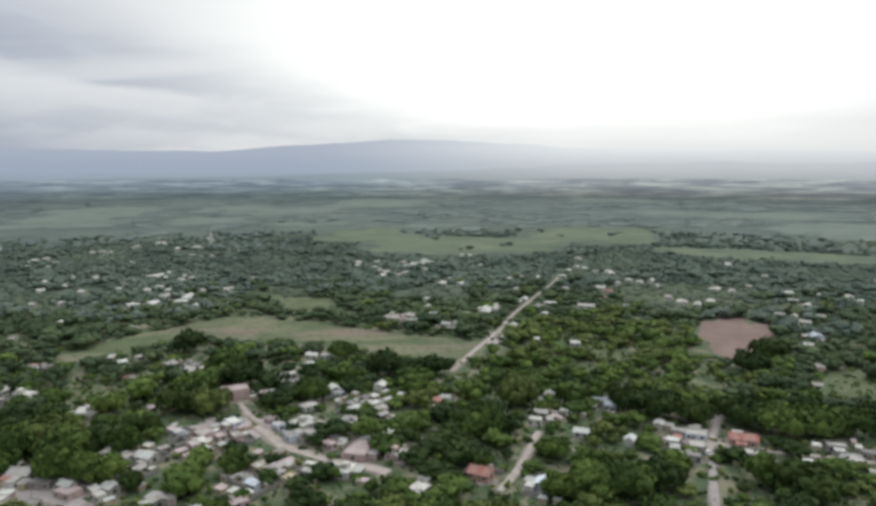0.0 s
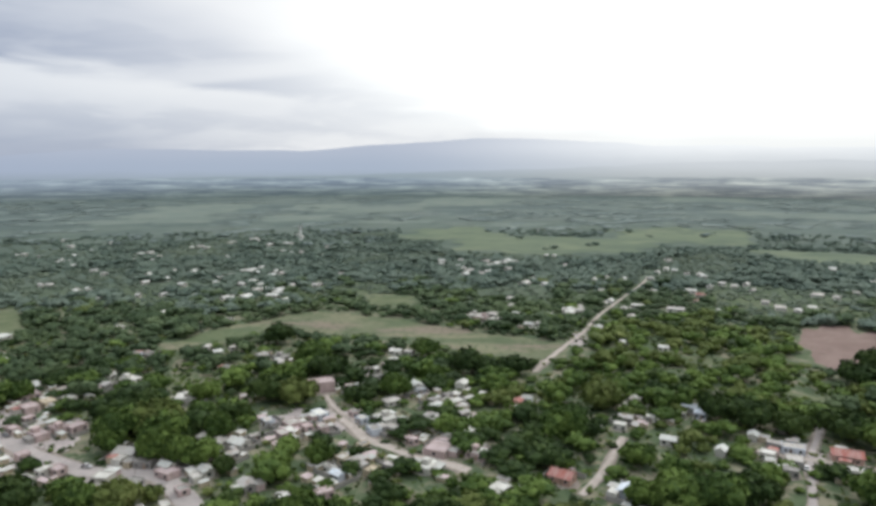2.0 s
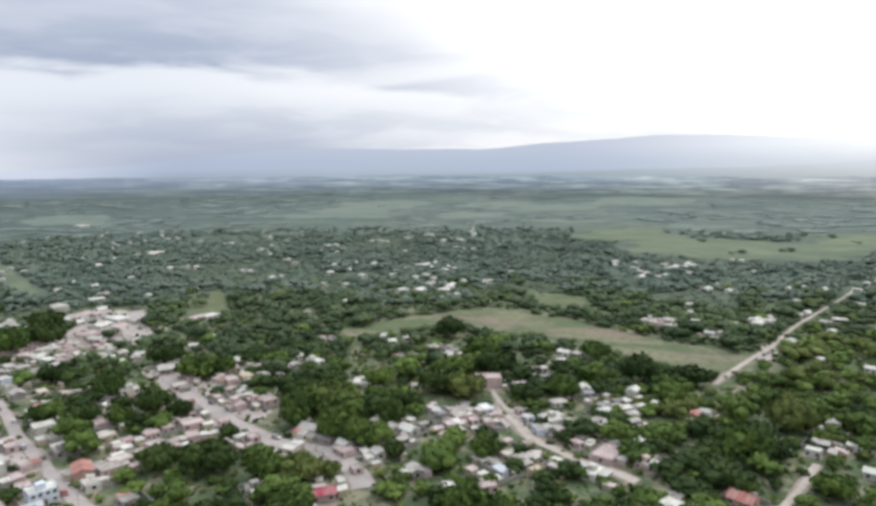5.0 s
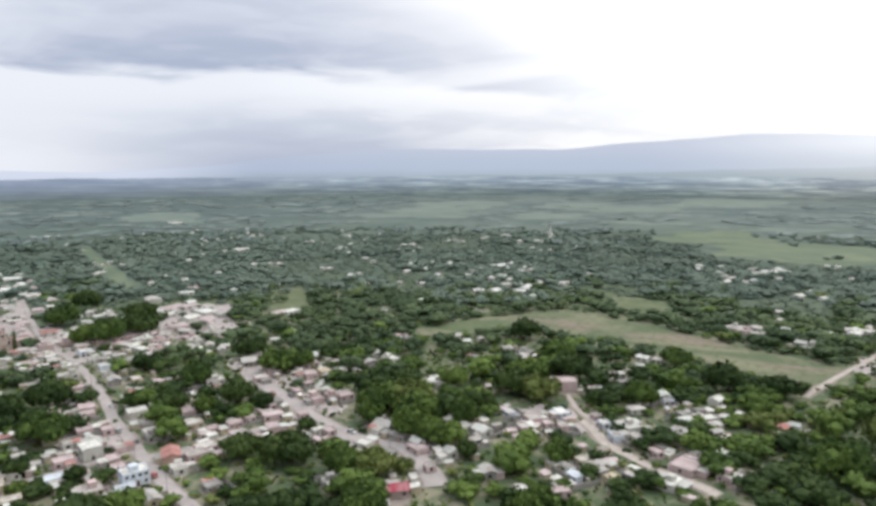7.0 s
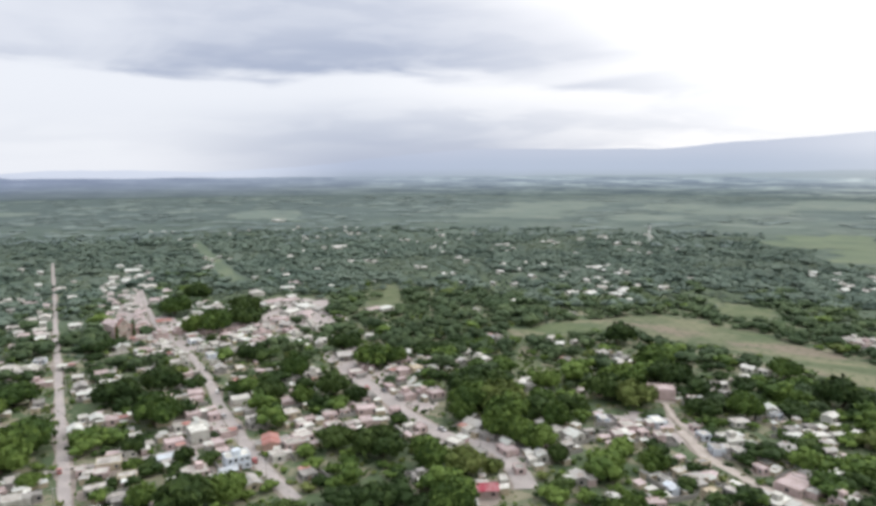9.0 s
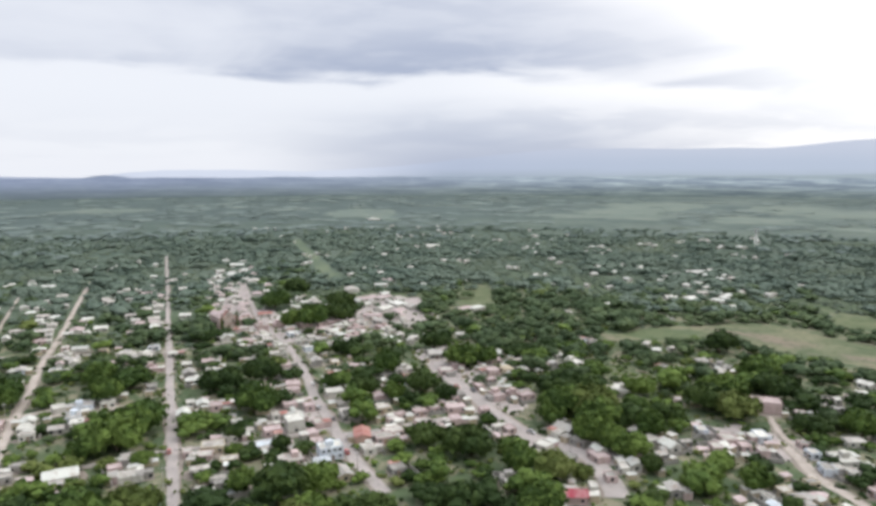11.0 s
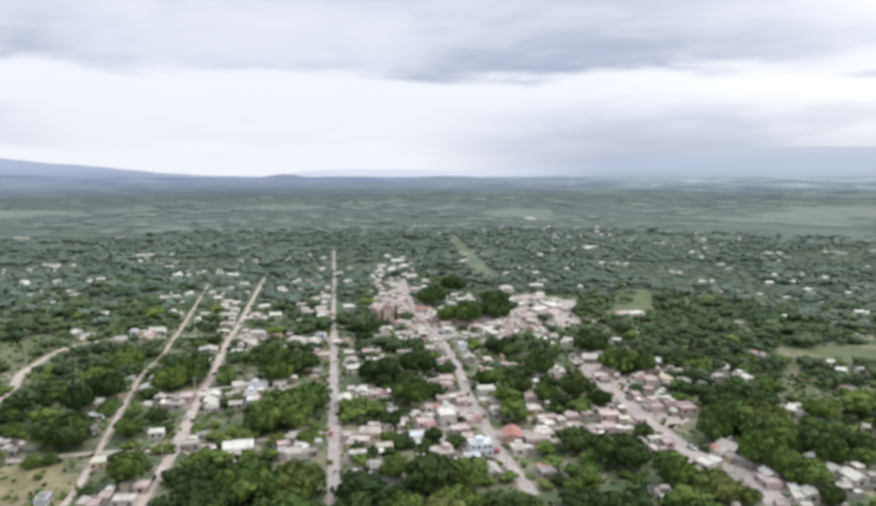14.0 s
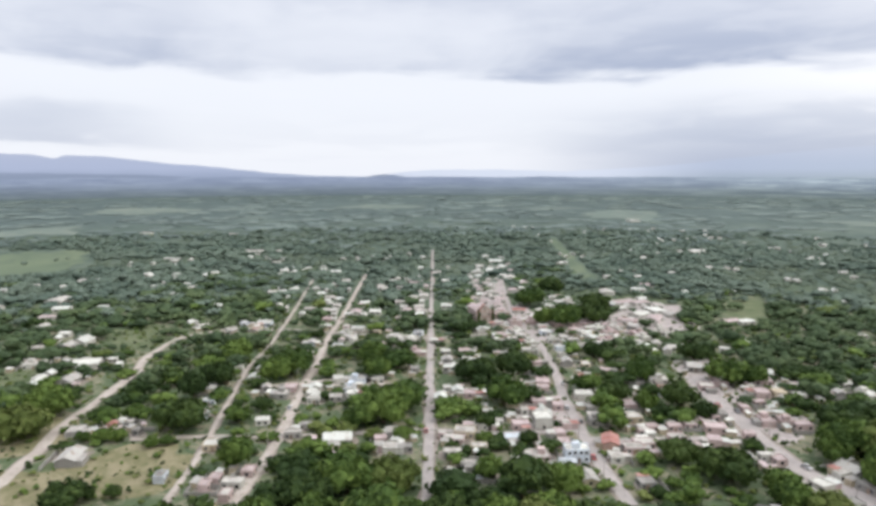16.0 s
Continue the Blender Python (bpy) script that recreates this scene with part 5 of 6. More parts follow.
def place_trees():
    """Picks where trees stand: not on streets, houses or fields, and low before what is seen over them."""
    rng = np.random.default_rng(5)
    out = []
    for r0, r1, gap in ((185, 460, 8.8), (460, 760, 9.6), (760, 1250, 12.0), (1250, 1750, 30.0), (1750, 2600, 46.0)):
        n_ = int(radians(144) / 2 * (r1 * r1 - r0 * r0) / (gap * gap))
        r = np.sqrt(rng.uniform(r0 * r0, r1 * r1, n_))
        az = np.radians(rng.uniform(-39, 105, n_))
        out.append(np.stack([-np.sin(az) * r, np.cos(az) * r, np.full(n_, gap)], 1))
    p = np.concatenate(out)
    gap = p[:, 2]
    rad = np.hypot(p[:, 0], p[:, 1])
    big = rng.random(len(p))
    half = np.where(rad < 1250, 2.9 + 6.6 * big**1.7, gap * (0.40 + 0.5 * big))
    high = half * rng.uniform(0.95, 1.5, len(p)) * np.interp(rad, (380, 620), (1.0, 0.76))
    high = np.where(rad < 1250, high, rng.uniform(1.8, 3.6, len(p)))
    half = np.where(rad < 1250, half * np.interp(rad, (450, 700), (1.0, 1.12)), half)
    keep = np.ones(len(p), bool)
    for x, y, hb, _ in LARGE_TREES:
        keep &= np.hypot(p[:, 0] - x, p[:, 1] - y) > hb * 0.9 + half * 0.3
    # woods and open land far out
    wood = np.array([noise.noise(Vector((q[0] * 0.0028, q[1] * 0.0028, 4.0))) for q in p])
    wood2 = np.array([noise.noise(Vector((q[0] * 0.009, q[1] * 0.009, 2.0))) for q in p])
    hedge = np.array([abs(noise.noise(Vector((q[0] * 0.0045, q[1] * 0.0045, 7.0)))) for q in p])
    west = np.clip((np.degrees(np.arctan2(-p[:, 0], p[:, 1])) - 34) / 14, 0, 1)
    # beyond the town stands of trees alternate with open scrub
    grove = np.array([noise.noise(Vector((q[0] * 0.0075, q[1] * 0.0075, 5.0))) + 0.5 * noise.noise(Vector((q[0] * 0.021, q[1] * 0.021, 9.0))) for q in p])
    keep &= (rad > 1250) | (grove > np.interp(rad, (480, 640), (-0.9, -0.14)) - 0.1 * west)
    keep &= (rad < 1020) | (((0.7 * wood + wood2 > -0.06 - 0.34 * west) | (hedge < 0.03)) & (rng.random(len(p)) < np.interp(rad, (1000, 1300, 2600), (1.0, 0.55, 0.40))))
    for x, y, w, d, h in FOOT + FAR_ROOFS:
        keep &= np.hypot(p[:, 0] - x, p[:, 1] - y) > 0.5 * math.hypot(w, d) * 0.8 + half * 0.3
    for x, y, _, _, w in ROAD_PTS:
        keep &= np.hypot(p[:, 0] - x, p[:, 1] - y) > w / 2 + half * (0.75 if w > 3.6 else 0.6)
    smooth_plot = next(k for k, q in enumerate(FIELDS) if q[4] == "grass")
    for i_, (az, r, w, d, kind) in enumerate(FIELDS):
        c = polar(az, r)
        o, s = c.normalized(), Vector((-c.y, c.x)).normalized()
        close = half * (0.15 if kind == "soil" else 1.0)
        u = ((p[:, 0] - c.x) * s.x + (p[:, 1] - c.y) * s.y) / (w / 2 + close)
        v = ((p[:, 0] - c.x) * o.x + (p[:, 1] - c.y) * o.y) / (d / 2 + close)
        inside = (np.abs(u) ** 3 + np.abs(v) ** 3 < 1) & ((kind != "paved") | (rng.random(len(p)) < 0.75))
        keep &= ~inside | (((kind == "grass") | (kind == "dry")) & (rng.random(len(p)) < (0.2 if i_ != smooth_plot and r > 300 else 0.0))) | ((kind == "pasture") & (hedge < 0.01))
    edges = np.array(MEADOW_EDGE)
    az = np.degrees(np.arctan2(-p[:, 0], p[:, 1]))
    inside = (az > -4.2) & (az < 30.4) & (rad > np.interp(-az, -edges[:, 0], edges[:, 1]) - half * 0.3) & (rad < np.interp(-az, -edges[:, 0], edges[:, 2]) + half * 0.5)
    keep &= ~inside
    # the grass strip beyond the church
    strip = np.abs((az - np.interp(rad, (705, 746, 819, 897, 992, 1100), (52.9, 53.8, 54.5, 55.1, 55.7, 56.3))) * rad / 57.3)
    keep &= (rad < 695) | (rad > 1110) | (strip > 7.0 + half * 0.7)
    p, half, high, rad = p[keep], half[keep], high[keep], rad[keep]
    # what is open to view from the air over the town: roofs, streets and fields
    seen = [(x, y, h - 0.9, w * 0.4, 0.0) for x, y, w, d, h in OPEN] + [(x, y, 2.2, w * 0.3, 0.0) for x, y, w, d, h in FAR_ROOFS[::2]]
    seen += [(q[0], q[1], 0.0, q[4] * 0.5 + 1.5, 0.0) for q in ROAD_PTS if math.hypot(q[0], q[1]) < 700]
    seen += [(*polar(az, max(r - d * 0.42, 50)), 0.0, w * 0.42, 0.0) for az, r, w, d, kind in FIELDS]
    seen += [(*polar(q, a_ + 4), 0.0, 12.0, 0.0) for q, a_, b_ in MEADOW_EDGE]
    seen += [(*polar(q, r), 0.0, 9.0, 0.0) for q, r in ((52.9, 705), (53.8, 746), (54.5, 819), (55.1, 897))]
    taz = np.arctan2(-p[:, 0], p[:, 1])
    limit = np.full(len(p), 99.0)
    for x, y, z, hw, _ in seen:
        r = math.hypot(x, y)
        a = math.atan2(-x, y)
        before = (rad < r - 1) & (np.abs(taz - a) * r < hw + half * 0.35)
        limit = np.where(before, np.minimum(limit, EYE - (EYE - z) * rad / r + 0.9), limit)
    squeeze = np.minimum(1.0, limit / high)
    high, half = high * squeeze, half * np.maximum(squeeze, 0.55)
    ok = high > 2.0
    return p[ok, :2], half[ok], high[ok], rad[ok]


def scatter(name, label, shapes, picks, xy, half, high, mat):
    """One mesh of many trees too far or too many to count."""
    rng = np.random.default_rng(11)
    vs, fs, k = [], [], 0
    for i in range(len(xy)):
        v, f = shapes[picks[i]]
        t = rng.uniform(0, 2 * math.pi)
        c, s = math.cos(t) * half[i], math.sin(t) * half[i]
        w = np.empty_like(v)
        w[:, 0] = v[:, 0] * c - v[:, 1] * s + xy[i, 0]
        w[:, 1] = v[:, 0] * s + v[:, 1] * c + xy[i, 1]
        lift = rise(math.hypot(xy[i, 0], xy[i, 1]))
        w[:, 2] = np.maximum((v[:, 2] + 0.55) / 1.35, -0.02) * high[i] * 0.93 + lift + high[i] * 0.07
        vs.append(w)
        fs.append(f + k)
        k += len(v)
    ob = new(name, mesh_of(name, np.concatenate(vs), np.concatenate(fs), mat))
    return tagged(ob, label, "trees", kind="stuff")


def build_trees():
    rng = random.Random(3)
    xy, half, high, rad = place_trees()
    order = np.argsort(rad)
    xy, half, high, rad = xy[order], half[order], high[order], rad[order]
    # the nearest three hundred stand as trees of their own
    kinds = []
    for i, mat in enumerate((LEAF, LEAF_DARK, LEAF, LEAF_YELLOW, LEAF_DARK, LEAF)):
        v, f = crown_shape(rng, 24, 900, ICO1, 0.12, 0.85, 0.76, 0.72)
        v = v * (1, 1, 1) + (0, 0, 0.62)
        root = new("tree")
        words = {0: "leafy mid-green", 1: "dense dark green", 3: "yellowish-green"}
        tagged(root, "%s broadleaf tree standing among the houses" % (words[3] if mat is LEAF_YELLOW else words[1] if mat is LEAF_DARK else words[0]), "tree", "trees in the town")
        part("trunk", trunk_solid(rng, 1.0, 1.0).mesh("trunk", BARK, True), root)
        part("crown", mesh_of("crown", v, f, mat), root)
        kinds.append(root)
    used = set()
    told = [(x, y, hb, {"d": (1, 4), "y": (3,), "m": (0, 2, 5)}[kd]) for x, y, hb, kd in LARGE_TREES]
    xy = np.concatenate([[q[:2] for q in told], xy])
    half = np.concatenate([[q[2] for q in told], half])
    high = np.concatenate([[q[2] * 1.1 + 1.0 for q in told], high])
    rad = np.concatenate([[0.0] * len(told), rad])
    # big crowns leave the roofs behind them in view
    for i, (x, y, hb, _) in enumerate(told):
        r, az = math.hypot(x, y), math.atan2(-x, y)
        for hx, hy, w, d, h in OPEN:
            away = math.hypot(hx - x, hy - y)
            if hb >= 12:
                continue
            if away < hb + w:
                half[i] = min(half[i], max((0.5 if r < 260 else 0.75) * hb, away - 0.3 * w))
            rh = math.hypot(hx, hy)
            if r < rh < 1.7 * r and abs(math.atan2(-hx, hy) - az) * rh < 0.45 * hb + 0.2 * w:
                top = EYE - (EYE - h + 1.5) * r / rh
                high[i] = min(high[i], max(top, (0.62 if r < 260 else 0.8) * (1.1 * hb + 1.0), 3.0))
    open_road = ROAD_PTS[np.hypot(ROAD_PTS[:, 0], ROAD_PTS[:, 1]) < 620]
    road_r, road_a = np.hypot(open_road[:, 0], open_road[:, 1]), np.arctan2(-open_road[:, 0], open_road[:, 1])
    for i, (x, y, hb, _) in enumerate(told):
        r, az = math.hypot(x, y), math.atan2(-x, y)
        hides = (road_r > r) & (road_r < 2.2 * r) & (np.abs(road_a - az) * road_r < hb * 0.6 + open_road[:, 4] * 0.4)
        if hides.any():
            top = (EYE * (1 - r / road_r[hides])).min() + 1.5
            if top < high[i]:
                half[i] *= max(top / high[i], 0.6)
                high[i] = max(top, 3.0)
    for i in range(300):
        k = rng.choice(told[i][3] if i < len(told) else (0, 0, 1, 2, 2, 3, 4, 5))
        m = pose(xy[i, 0], xy[i, 1], 0, 0, 0, rng.uniform(0, 360))
        if k in used:
            ob = copy_thing(kinds[k], m)
        else:
            used.add(k)
            ob = kinds[k]
            ob.matrix_basis = m
        ob.scale = (half[i], half[i], high[i] / 1.2)
    for k, root in enumerate(kinds):
        if k not in used:
            root.matrix_basis = pose(*xy[300 + k], 0)
            root.scale = (half[300 + k], half[300 + k], high[300 + k] / 1.2)
    xy, half, high, rad = xy[306:], half[306:], high[306:], rad[306:]
    mid = [crown_shape(rng, 8, 90, ICO1, 0.16, 0.8, 0.7, 0.88) for _ in range(7)]
    low = [crown_shape(rng, 4, 14, ico_small(), 0.22) for _ in range(8)]
    far = [crown_shape(rng, 6, 6, ico_small(), 0.2, 0.5, 0.8) for _ in range(5)]
    pick = np.array([rng.randrange(60) for _ in range(len(xy))])
    dark = np.array([noise.noise(Vector((q[0] * 0.02, q[1] * 0.02, 1.0))) + 0.8 * rng.uniform(-0.5, 0.5) for q in xy])
    taz = np.degrees(np.arctan2(-xy[:, 0], xy[:, 1]))
    # a stand of younger, lighter trees beyond the crossroads
    stand = np.exp(-(((taz + 13) / 9) ** 2) - ((rad - 430) / 110) ** 2)
    dark = dark + 0.75 * stand
    # older, darker trees fill the middle of the town
    dark = dark - 0.35 * np.exp(-(((taz - 52) / 14) ** 2) - ((rad - 400) / 160) ** 2)
    # Leaf materials change by distance band; the farther ones carry haze in their colour.
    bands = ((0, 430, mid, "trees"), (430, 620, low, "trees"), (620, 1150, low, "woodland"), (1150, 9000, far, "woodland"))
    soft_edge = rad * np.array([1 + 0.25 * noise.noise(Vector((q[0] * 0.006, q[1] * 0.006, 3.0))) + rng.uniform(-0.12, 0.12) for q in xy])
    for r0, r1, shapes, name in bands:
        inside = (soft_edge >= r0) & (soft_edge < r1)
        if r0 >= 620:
            groups = ((LEAF_FAR_HAZED if r0 >= 1000 else LEAF_HAZED, inside, "distant woodland across the plain, greyed for haze"),)
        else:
            hazed = np.array([rng.random() for _ in rad]) < np.clip((rad - 310) / 190, 0, 0.93) * (stand < 0.3)
            groups = ((LEAF_MID, inside & hazed, "deep green tree canopy beyond the town, dulled for haze"), (LEAF_DARK, inside & ~hazed & (dark < -0.12), "dark green tree canopy between the houses"),
                      (LEAF, inside & ~hazed & (dark >= -0.12) & (dark < 0.5), "mid-green tree canopy between the houses"),
                      (LEAF_YELLOW, inside & ~hazed & (dark >= 0.5), "yellowish-green tree canopy between the houses"))
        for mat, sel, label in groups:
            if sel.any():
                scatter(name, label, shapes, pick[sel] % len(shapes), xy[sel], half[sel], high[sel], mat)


def ico_small():
    v = np.array([(s * a, t * b, 0) for a, b in ((1, GOLD),) for s in (-1, 1) for t in (-1, 1)])
    v = np.concatenate([v, v[:, [2, 0, 1]], v[:, [1, 2, 0]]])
    v /= np.linalg.norm(v[0])
    bm = bmesh.new()
    for q in v:
        bm.verts.new(q)
    bmesh.ops.convex_hull(bm, input=bm.verts)
    bm.verts.index_update()
    out = np.array([q.co for q in bm.verts]), np.array([[q.index for q in t.verts] for t in bm.faces])
    bm.free()
    return out


build_trees()


def bushes():
    """Low shrubs and weeds on the open ground between houses and trees."""
    rng = np.random.default_rng(17)
    n_ = 10500
    r = np.sqrt(rng.uniform(190.0**2, 520.0**2, n_))
    az = np.radians(rng.uniform(-38, 104, n_))
    p = np.stack([-np.sin(az) * r, np.cos(az) * r], 1)
    keep = np.ones(n_, bool)
    for x, y, w, d, h in FOOT + FAR_ROOFS:
        keep &= np.hypot(p[:, 0] - x, p[:, 1] - y) > 0.5 * math.hypot(w, d) + 0.4
    for x, y, _, _, w in ROAD_PTS:
        keep &= np.hypot(p[:, 0] - x, p[:, 1] - y) > w / 2 + 1.2
    for az_, r_, w_, d_, kind_ in FIELDS:
        if kind_ == "soil" or (kind_ == "grass" and r_ > 560):
            c = polar(az_, r_)
            keep &= np.hypot(p[:, 0] - c.x, p[:, 1] - c.y) > 0.52 * d_
    for m in MEADOW:
        keep &= (np.hypot(p[:, 0] - m[0], p[:, 1] - m[1]) > m[2] * 1.3) | (rng.random(n_) < 0.12)
    p = p[keep]
    half = 0.7 + 1.8 * rng.random(len(p)) ** 1.6
    shape_rng = random.Random(8)
    shapes = [crown_shape(shape_rng, 2, 5, ico_small(), 0.4) for _ in range(4)]
    tone = rng.random(len(p))
    for mat, sel, label in ((LEAF, tone < 0.45, "low green shrubs on open ground"), (LEAF_DARK, (tone >= 0.45) & (tone < 0.7), "small dark bushes in the yards"),
                             (LEAF_YELLOW, tone >= 0.7, "yellowish weeds on open ground")):
        scatter("shrubs", label, shapes, rng.integers(0, 4, sel.sum()), p[sel], half[sel], half[sel] * 1.1, mat)


def thicket():
    """Scrub that fills the gaps between the trees beyond the town."""
    rng = np.random.default_rng(23)
    r = np.sqrt(rng.uniform(450.0**2, 1270.0**2, 24000))
    az = np.radians(rng.uniform(-38, 104, len(r)))
    p = np.stack([-np.sin(az) * r, np.cos(az) * r], 1)
    keep = np.ones(len(p), bool)
    for x, y, w, d, h in FOOT + FAR_ROOFS:
        keep &= np.hypot(p[:, 0] - x, p[:, 1] - y) > 0.5 * math.hypot(w, d) + 2.0
    for x, y, _, _, w in ROAD_PTS:
        keep &= np.hypot(p[:, 0] - x, p[:, 1] - y) > w / 2 + 3.5
    for az_, r_, w_, d_, kind_ in FIELDS:
        c = polar(az_, r_)
        o, s = c.normalized(), Vector((-c.y, c.x)).normalized()
        u = ((p[:, 0] - c.x) * s.x + (p[:, 1] - c.y) * s.y) / (w_ / 2 + 3)
        v = ((p[:, 0] - c.x) * o.x + (p[:, 1] - c.y) * o.y) / (d_ / 2 + 3)
        keep &= np.abs(u) ** 3 + np.abs(v) ** 3 > 1
    edges = np.array(MEADOW_EDGE)
    deg = np.degrees(az)
    keep &= ~((deg > -4.5) & (deg < 30.6) & (r > np.interp(-deg, -edges[:, 0], edges[:, 1]) - 4) & (r < np.interp(-deg, -edges[:, 0], edges[:, 2]) + 3))
    strip = np.abs((deg - np.interp(r, (705, 746, 819, 897, 992, 1100), (52.9, 53.8, 54.5, 55.1, 55.7, 56.3))) * r / 57.3)
    keep &= (r < 690) | (r > 1110) | (strip > 13.0)
    ragged = np.array([noise.noise(Vector((q[0] * 0.005, q[1] * 0.005, 8.0))) for q in p])
    keep &= rng.random(len(p)) < np.interp(r + 260 * ragged, (900, 1180), (1.0, 0.15))
    p, r = p[keep], r[keep]
    half = np.interp(r, (450, 1200), (2.6, 5.0)) + 2.8 * rng.random(len(p))
    grove = np.array([noise.noise(Vector((q[0] * 0.0075, q[1] * 0.0075, 5.0))) for q in p]) + rng.uniform(-0.12, 0.12, len(p))
    shape_rng = random.Random(9)
    shapes = [crown_shape(shape_rng, 2, 4, ico_small(), 0.35) for _ in range(5)]
    # The scrub is tinted for haze too, greyer past 620 m.
    for mat, sel, label in ((LEAF_MID, (grove > -0.2) & (r < 620), "deep green scrub between the trees beyond the town, dulled for haze"), (LEAF_HAZED, (grove > -0.2) & (r >= 620), "scrub between far trees, greyed for haze"), (SCRUB, grove <= -0.2, "pale open scrub beyond the town, greyed for haze")):
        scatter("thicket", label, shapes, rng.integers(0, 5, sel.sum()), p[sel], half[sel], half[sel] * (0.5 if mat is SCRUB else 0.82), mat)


bushes()
thicket()

# ---- the church, the mast, poles and parked cars ----
BRICK_RED = painted("red_trim", (0.28, 0.155, 0.14), (0.20, 0.11, 0.10), 0.4)
SALMON = painted("church_plaster", (0.46, 0.37, 0.345), (0.33, 0.25, 0.23), 0.5)
CREAM = painted("cream_plaster", (0.62, 0.54, 0.48))
STEEL = painted("galvanised_steel", (0.42, 0.43, 0.44), (0.25, 0.22, 0.20), 0.4, 0.5)
POLE = painted("pole_concrete", (0.38, 0.36, 0.34))


def church(x, y, turn):
    root = new("church")
    root.matrix_world = pose(x, y, 0, 0, 0, turn)
    tagged(root, "cream-fronted church with a small gable and a salmon side wing", "church")
    s = Solid()
    s.box(-5.6, -1.6, 0, 5.6, 1.6, 9.4)
    s.poly([(-3.4, -1.6, 9.4), (3.4, -1.6, 9.4), (0, -1.6, 14), (-3.4, 1.6, 9.4), (3.4, 1.6, 9.4), (0, 1.6, 14)], [(0, 1, 2), (4, 3, 5), (0, 2, 5, 3), (1, 4, 5, 2)])
    part("front", s.mesh("front", CREAM), root, "cream plastered church front")
    for sg in (-1, 1):
        g = Solid()
        g.poly([(0, -1.9, 14.0), (sg * 3.8, -1.9, 9.45), (0, -1.9, 14.45), (sg * 3.8, -1.9, 9.9), (0, 1.9, 14.0), (sg * 3.8, 1.9, 9.45), (0, 1.9, 14.45), (sg * 3.8, 1.9, 9.9)],
               [(0, 1, 3, 2), (4, 6, 7, 5), (2, 3, 7, 6), (0, 4, 5, 1), (1, 5, 7, 3), (0, 2, 6, 4)])
        part("gable_coping", g.mesh("gable_coping", BRICK_RED), root, "red gable coping")
        c = Solid().box(sg * 5.5 - 0.4, -1.95, 0, sg * 5.5 + 0.4, -1.25, 10.2)
        part("pilaster", c.mesh("pilaster", BRICK_RED), root, "red corner pilaster")
    for z in (4.6, 8.75):
        part("cornice", Solid().box(-5.05, -1.85, z, 5.05, -1.603, z + 0.4).mesh("cornice", BRICK_RED), root)
    part("door", Solid().box(-1.3, -1.72, 0, 1.3, -1.603, 3.6).mesh("door", DOOR), root)
    for u in (-3.4, 3.4):
        part("niche", Solid().box(u - 0.6, -1.68, 5.5, u + 0.6, -1.603, 7.6).mesh("niche", PANE), root)
    part("rose_window", Solid().tube((0, -1.603, 11.0), (0, -1.75, 11.0), 0.8, 0.8, 14).mesh("rose_window", PANE), root)
    nave = Solid().box(-4.0, 1.602, 0, 4.0, 27.0, 8.0)
    part("nave", nave.mesh("nave", SALMON), root)
    r = Solid()
    for sg in (-1, 1):
        r.poly([(0, 1.602, 10.2), (sg * 4.5, 1.602, 7.8), (0, 27.4, 10.2), (sg * 4.5, 27.4, 7.8), (0, 1.602, 10.4), (sg * 4.5, 1.602, 8.02), (0, 27.4, 10.4), (sg * 4.5, 27.4, 8.02)],
               [(0, 2, 3, 1), (4, 5, 7, 6), (1, 3, 7, 5), (0, 1, 5, 4), (2, 6, 7, 3)])
    part("nave_roof", r.mesh("nave_roof", ROOFS["pink"]), root, "pinkish nave roof")
    wing = Solid().box(5.7, 0.5, 0, 19.6, 9.0, 5.6)
    w_ = part("wing", wing.mesh("wing", SALMON), root, "long salmon side wing")
    part("parapet", Solid().box(5.65, 0.4, 5.603, 19.7, 0.9, 6.3).mesh("parapet", BRICK_RED), w_)
    part("parapet", Solid().box(5.65, 8.6, 5.603, 19.7, 9.1, 6.3).mesh("parapet", BRICK_RED), w_)
    part("roof", Solid().box(5.75, 0.902, 5.603, 19.5, 8.598, 5.8).mesh("roof", ROOFS["pink"]), w_)
    for i in range(3):
        u = 7.6 + i * 4.4
        part("arch", Solid().box(u - 1.1, 0.44, 0.4, u + 1.1, 0.497, 3.6).mesh("arch", PANE), w_)


